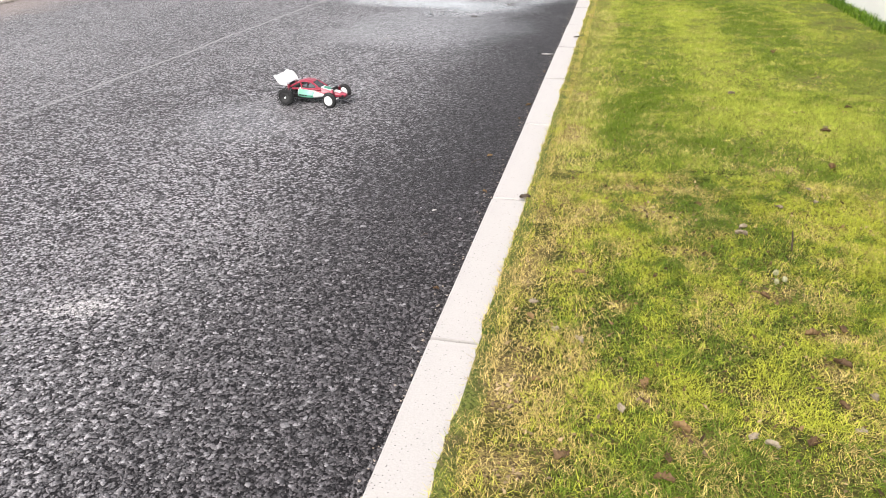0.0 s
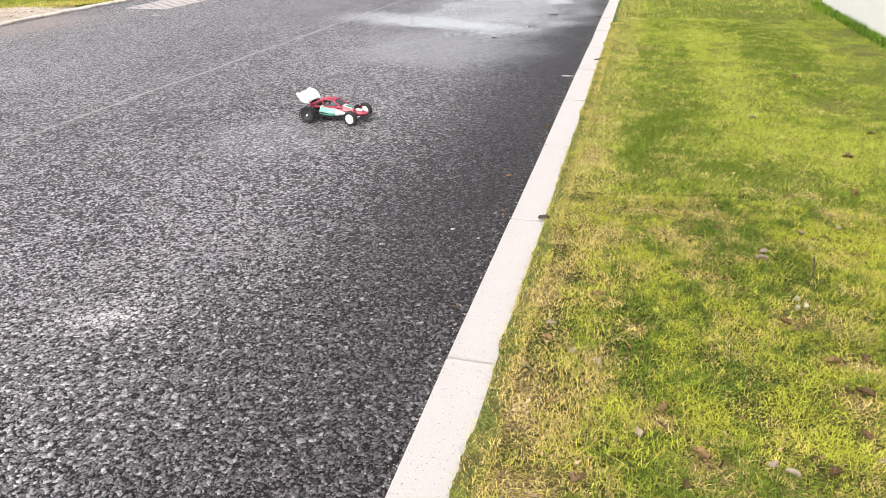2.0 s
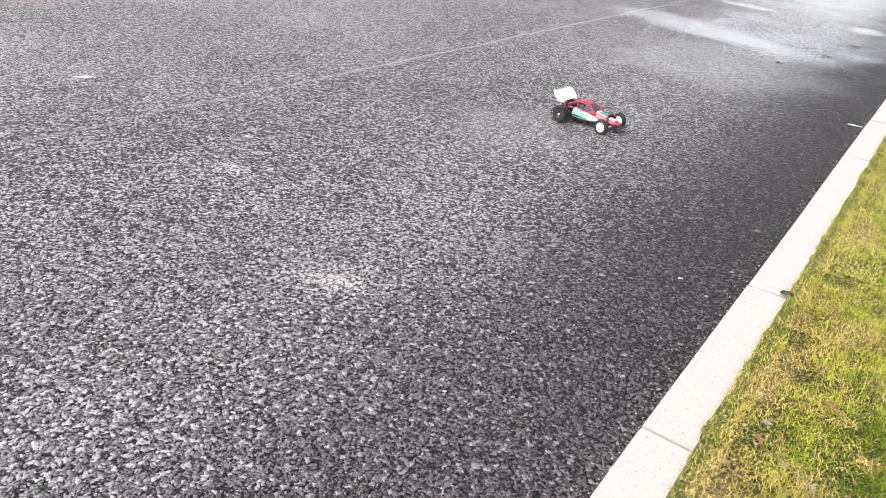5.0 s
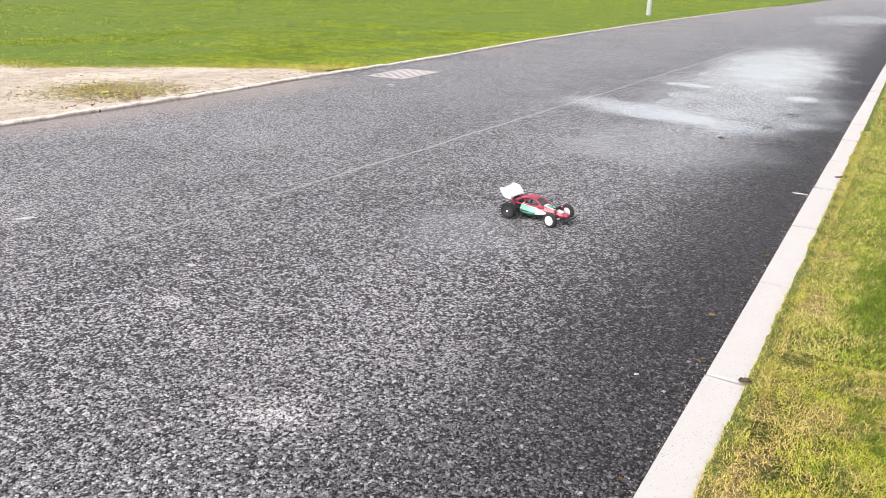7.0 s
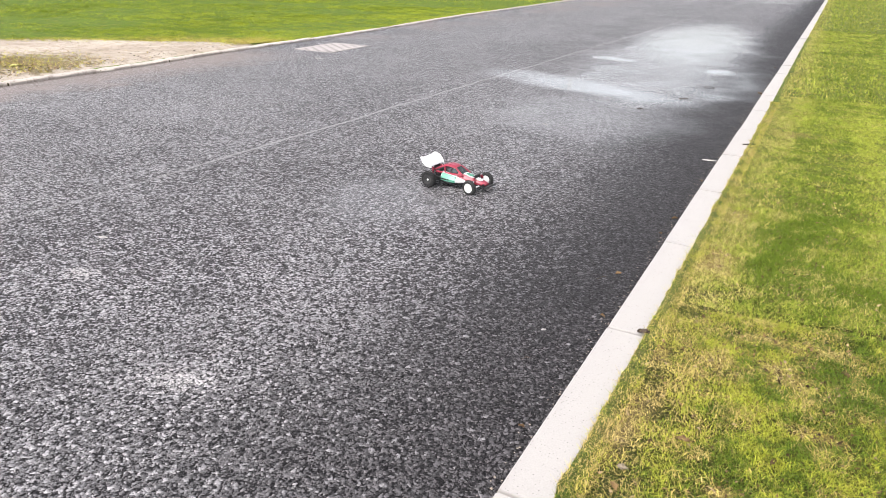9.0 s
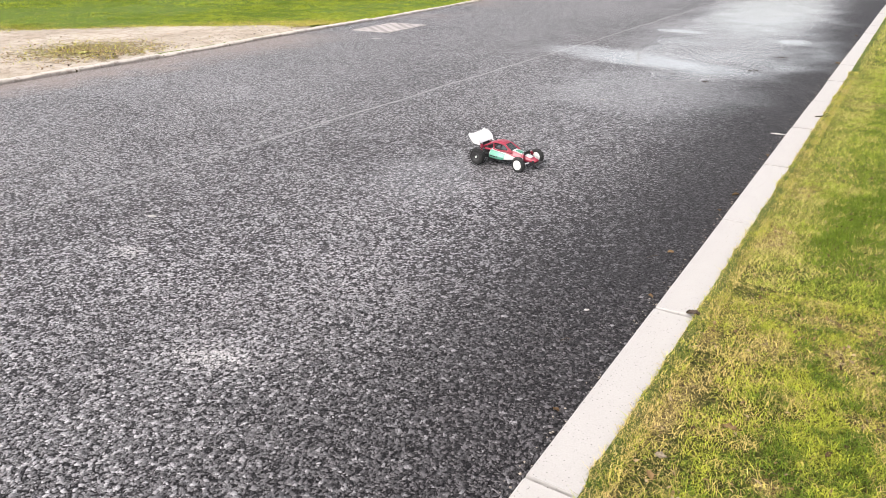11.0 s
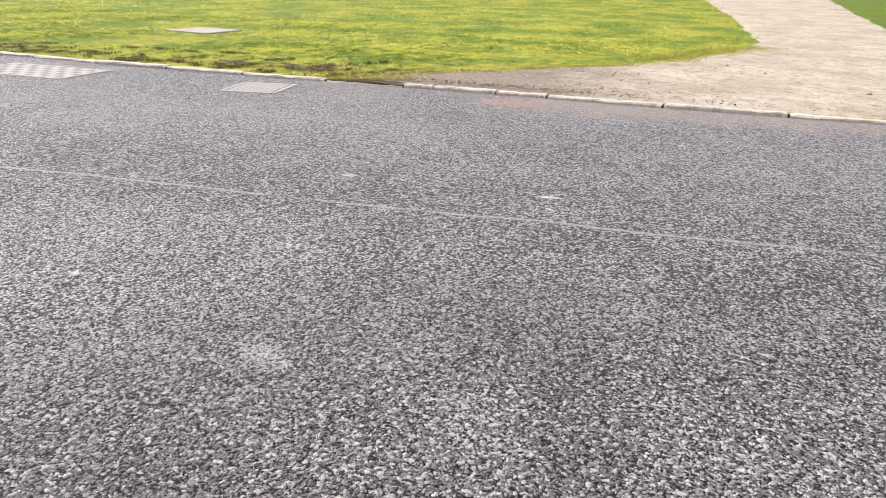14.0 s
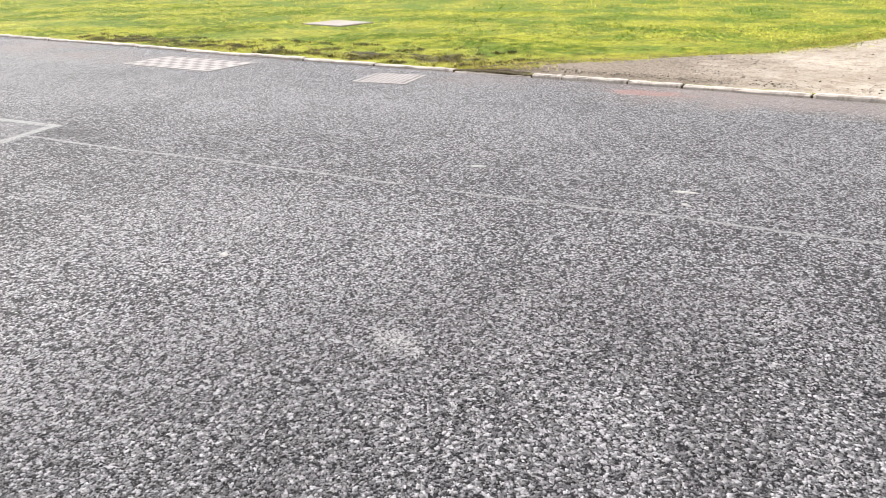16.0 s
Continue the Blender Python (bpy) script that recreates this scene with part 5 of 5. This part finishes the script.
    for xw, track, r, wide, front in ((0.135, 0.104, 0.0415, 0.026, True), (-0.135, 0.102, 0.0435, 0.040, False)):
        for s in (-1, 1):
            wheel = new("wheel")
            wheel.parent = car
            wheel.matrix_basis = pose(xw, s * track, r, 0, 0, -9 if front else 0)
            h = wide / 2
            tyre = lathe([(r * 0.62, -h * 0.92), (r * 0.86, -h), (r * 0.97, -h * 0.72), (r, -h * 0.3), (r, h * 0.3), (r * 0.97, h * 0.72), (r * 0.86, h), (r * 0.62, h * 0.92)], 30)
            knobs = [tyre]
            for k in range(20):
                t = 2 * math.pi * k / 20
                for row in ((-0.55, 0.0, 0.55) if not front else (0.0,)):
                    a = t + (math.pi / 20 if row == 0 else 0)
                    kb = box(-0.003, 0.003, (row - 0.14) * wide, (row + 0.14) * wide, 0, 0.0045)
                    bmesh.ops.transform(kb, matrix=Matrix.Rotation(a, 4, "Y") @ Matrix.Translation((0, 0, r * 0.975)), verts=kb.verts[:])
                    knobs.append(kb)
            part("tyre", joined(*knobs), RUBBER, wheel, "black spiked rubber tyre")
            rim = lathe([(0.0, s * h * 0.55), (r * 0.14, s * h * 0.58), (r * 0.50, s * h * 0.78), (r * 0.64, s * h * 1.02), (r * 0.66, s * h * 0.6), (r * 0.62, -s * h * 0.9), (0.0, -s * h * 0.5)], 30)
            part("rim", rim, WHITE if front else BLACK, wheel, "white dished front rim" if front else "black rear rim", smooth=True)
            part("hub", rod((0, s * h * 0.5, 0), (0, s * h * 0.9, 0), 0.0055, None, 10), STEEL if front else WHITE, wheel, "hub nut")
            part("suspension_arm", joined(rod((xw + 0.018, s * 0.024, 0.036), (xw, s * (track - 0.016), 0.034), 0.0042), rod((xw - 0.018, s * 0.024, 0.036), (xw, s * (track - 0.016), 0.034), 0.0042)), BLACK if not front else WHITE, car)
            tx = 0.126 if front else -0.146
            damper = part("damper", rod((tx, s * 0.040, 0.088 if front else 0.106), (xw, s * (track - 0.036), 0.040), 0.0048, None, 10), STEEL, car, "silver damper")
            part("spring", rod((tx, s * 0.043, 0.083 if front else 0.100), (tx + (xw - tx) * 0.5, s * 0.055, 0.066), 0.0075, None, 12), RED, damper, "red coil spring")
    return car


car = buggy()
car.matrix_world = pose(-1.19, 2.17, 0.0, 0, 0, -4) @ Matrix.Scale(0.95, 4)


# ---- kerbs, stone by stone ----
def kerb_variants(wide, top, long, deep, n, seed, round_edge):
    """A few kerb stones with rounded edges and slightly uneven arrises."""
    out = []
    for k in range(n):
        rnd = random.Random(seed + k)
        bm = box(0, wide, 0, long, -deep, 0, round_edge, 1)
        if wide < 0.11:
            lengthwise = [e for e in bm.edges if abs(e.verts[0].co.y - e.verts[1].co.y) > 0.5 * long]
            bmesh.ops.subdivide_edges(bm, edges=lengthwise, cuts=9, use_grid_fill=True)
        for v in bm.verts:
            j = 1.0 if wide > 0.11 else 3.5
            v.co.y += rnd.uniform(-0.0026, 0.0026) * j
            v.co.x += rnd.uniform(-0.0022, 0.0022) * j
            v.co.z += rnd.uniform(-0.0012, 0.0008) * j
        out.append(bm)
    return [mesh_of("kerb_stone", bm, KERB if wide > 0.11 else FAR_KERB) for bm in out]


kerb = tagged(new("kerb"), "straight row of pale concrete kerb stones between road and verge", "kerb", kind="structure")
near_stones = kerb_variants(KERB_WIDE, KERB_TOP, 0.9040, 0.16, 6, 500, 0.003)
rnd = random.Random(77)
for k in range(-12, 90):
    ob = new("kerb_stone", near_stones[k % 6])
    ob.parent = kerb
    ob.matrix_basis = pose(rnd.uniform(-0.0025, 0.0025), k * 0.9145 + 0.0053, KERB_TOP + rnd.uniform(-0.0025, 0.0025), 0, 0, rnd.uniform(-0.12, 0.12))
part("mortar", box(0.006, KERB_WIDE - 0.006, -11, 82, -0.15, KERB_TOP - 0.022), concrete_material("kerb_mortar", (0.030, 0.025, 0.022), 0.3), kerb, "dark recessed mortar")

edging = tagged(new("edging"), "row of narrow weathered edging stones along the lawn", "edging", kind="structure")
far_stones = kerb_variants(FAR_WIDE, FAR_TOP, 0.953, 0.14, 5, 600, 0.012)
joints = [-4.47 - 0.965 * k for k in range(17, -1, -1)] + [-3.63, -3.33, -2.71, -2.23, -1.21, -0.215, 0.716, 1.661, 2.63] + [3.6 + 0.965 * k for k in range(58)]
for k, (ya, yb) in enumerate(zip(joints, joints[1:])):
    x0, x1 = float(far_edge(ya)), float(far_edge(yb))
    turn = math.degrees(math.atan2(-(x1 - x0), yb - ya))
    sunk = -0.024 if -4.5 < ya < -3.7 else 0.0
    ob = new("edging_stone", far_stones[k % 5])
    ob.parent = edging
    ob.matrix_basis = pose(x0 - FAR_WIDE, ya, FAR_TOP + rnd.uniform(-0.006, 0.006) + sunk, 0, rnd.uniform(-3, 3), turn + rnd.uniform(-0.4, 0.4)) @ Matrix.Diagonal((1, (yb - ya - 0.012) / 0.953, 1, 1))

# earth and moss packed into the joints of the edging
bm = bmesh.new()
rows = []
for k in range(321):
    yy = -20.0 + 0.25 * k
    xx = float(far_edge(yy))
    rows.append([bm.verts.new((xx - a, yy, z)) for a, z in ((0.012, -0.05), (0.012, FAR_TOP - 0.011), (FAR_WIDE - 0.012, FAR_TOP - 0.009), (FAR_WIDE - 0.012, -0.05))])
for a, b in zip(rows, rows[1:]):
    for i in range(3):
        bm.faces.new((a[i], a[i + 1], b[i + 1], b[i]))
bmesh.ops.recalc_face_normals(bm, faces=bm.faces[:])
part("joint_filling", bm, MUD, edging, "earth packed into the joints")
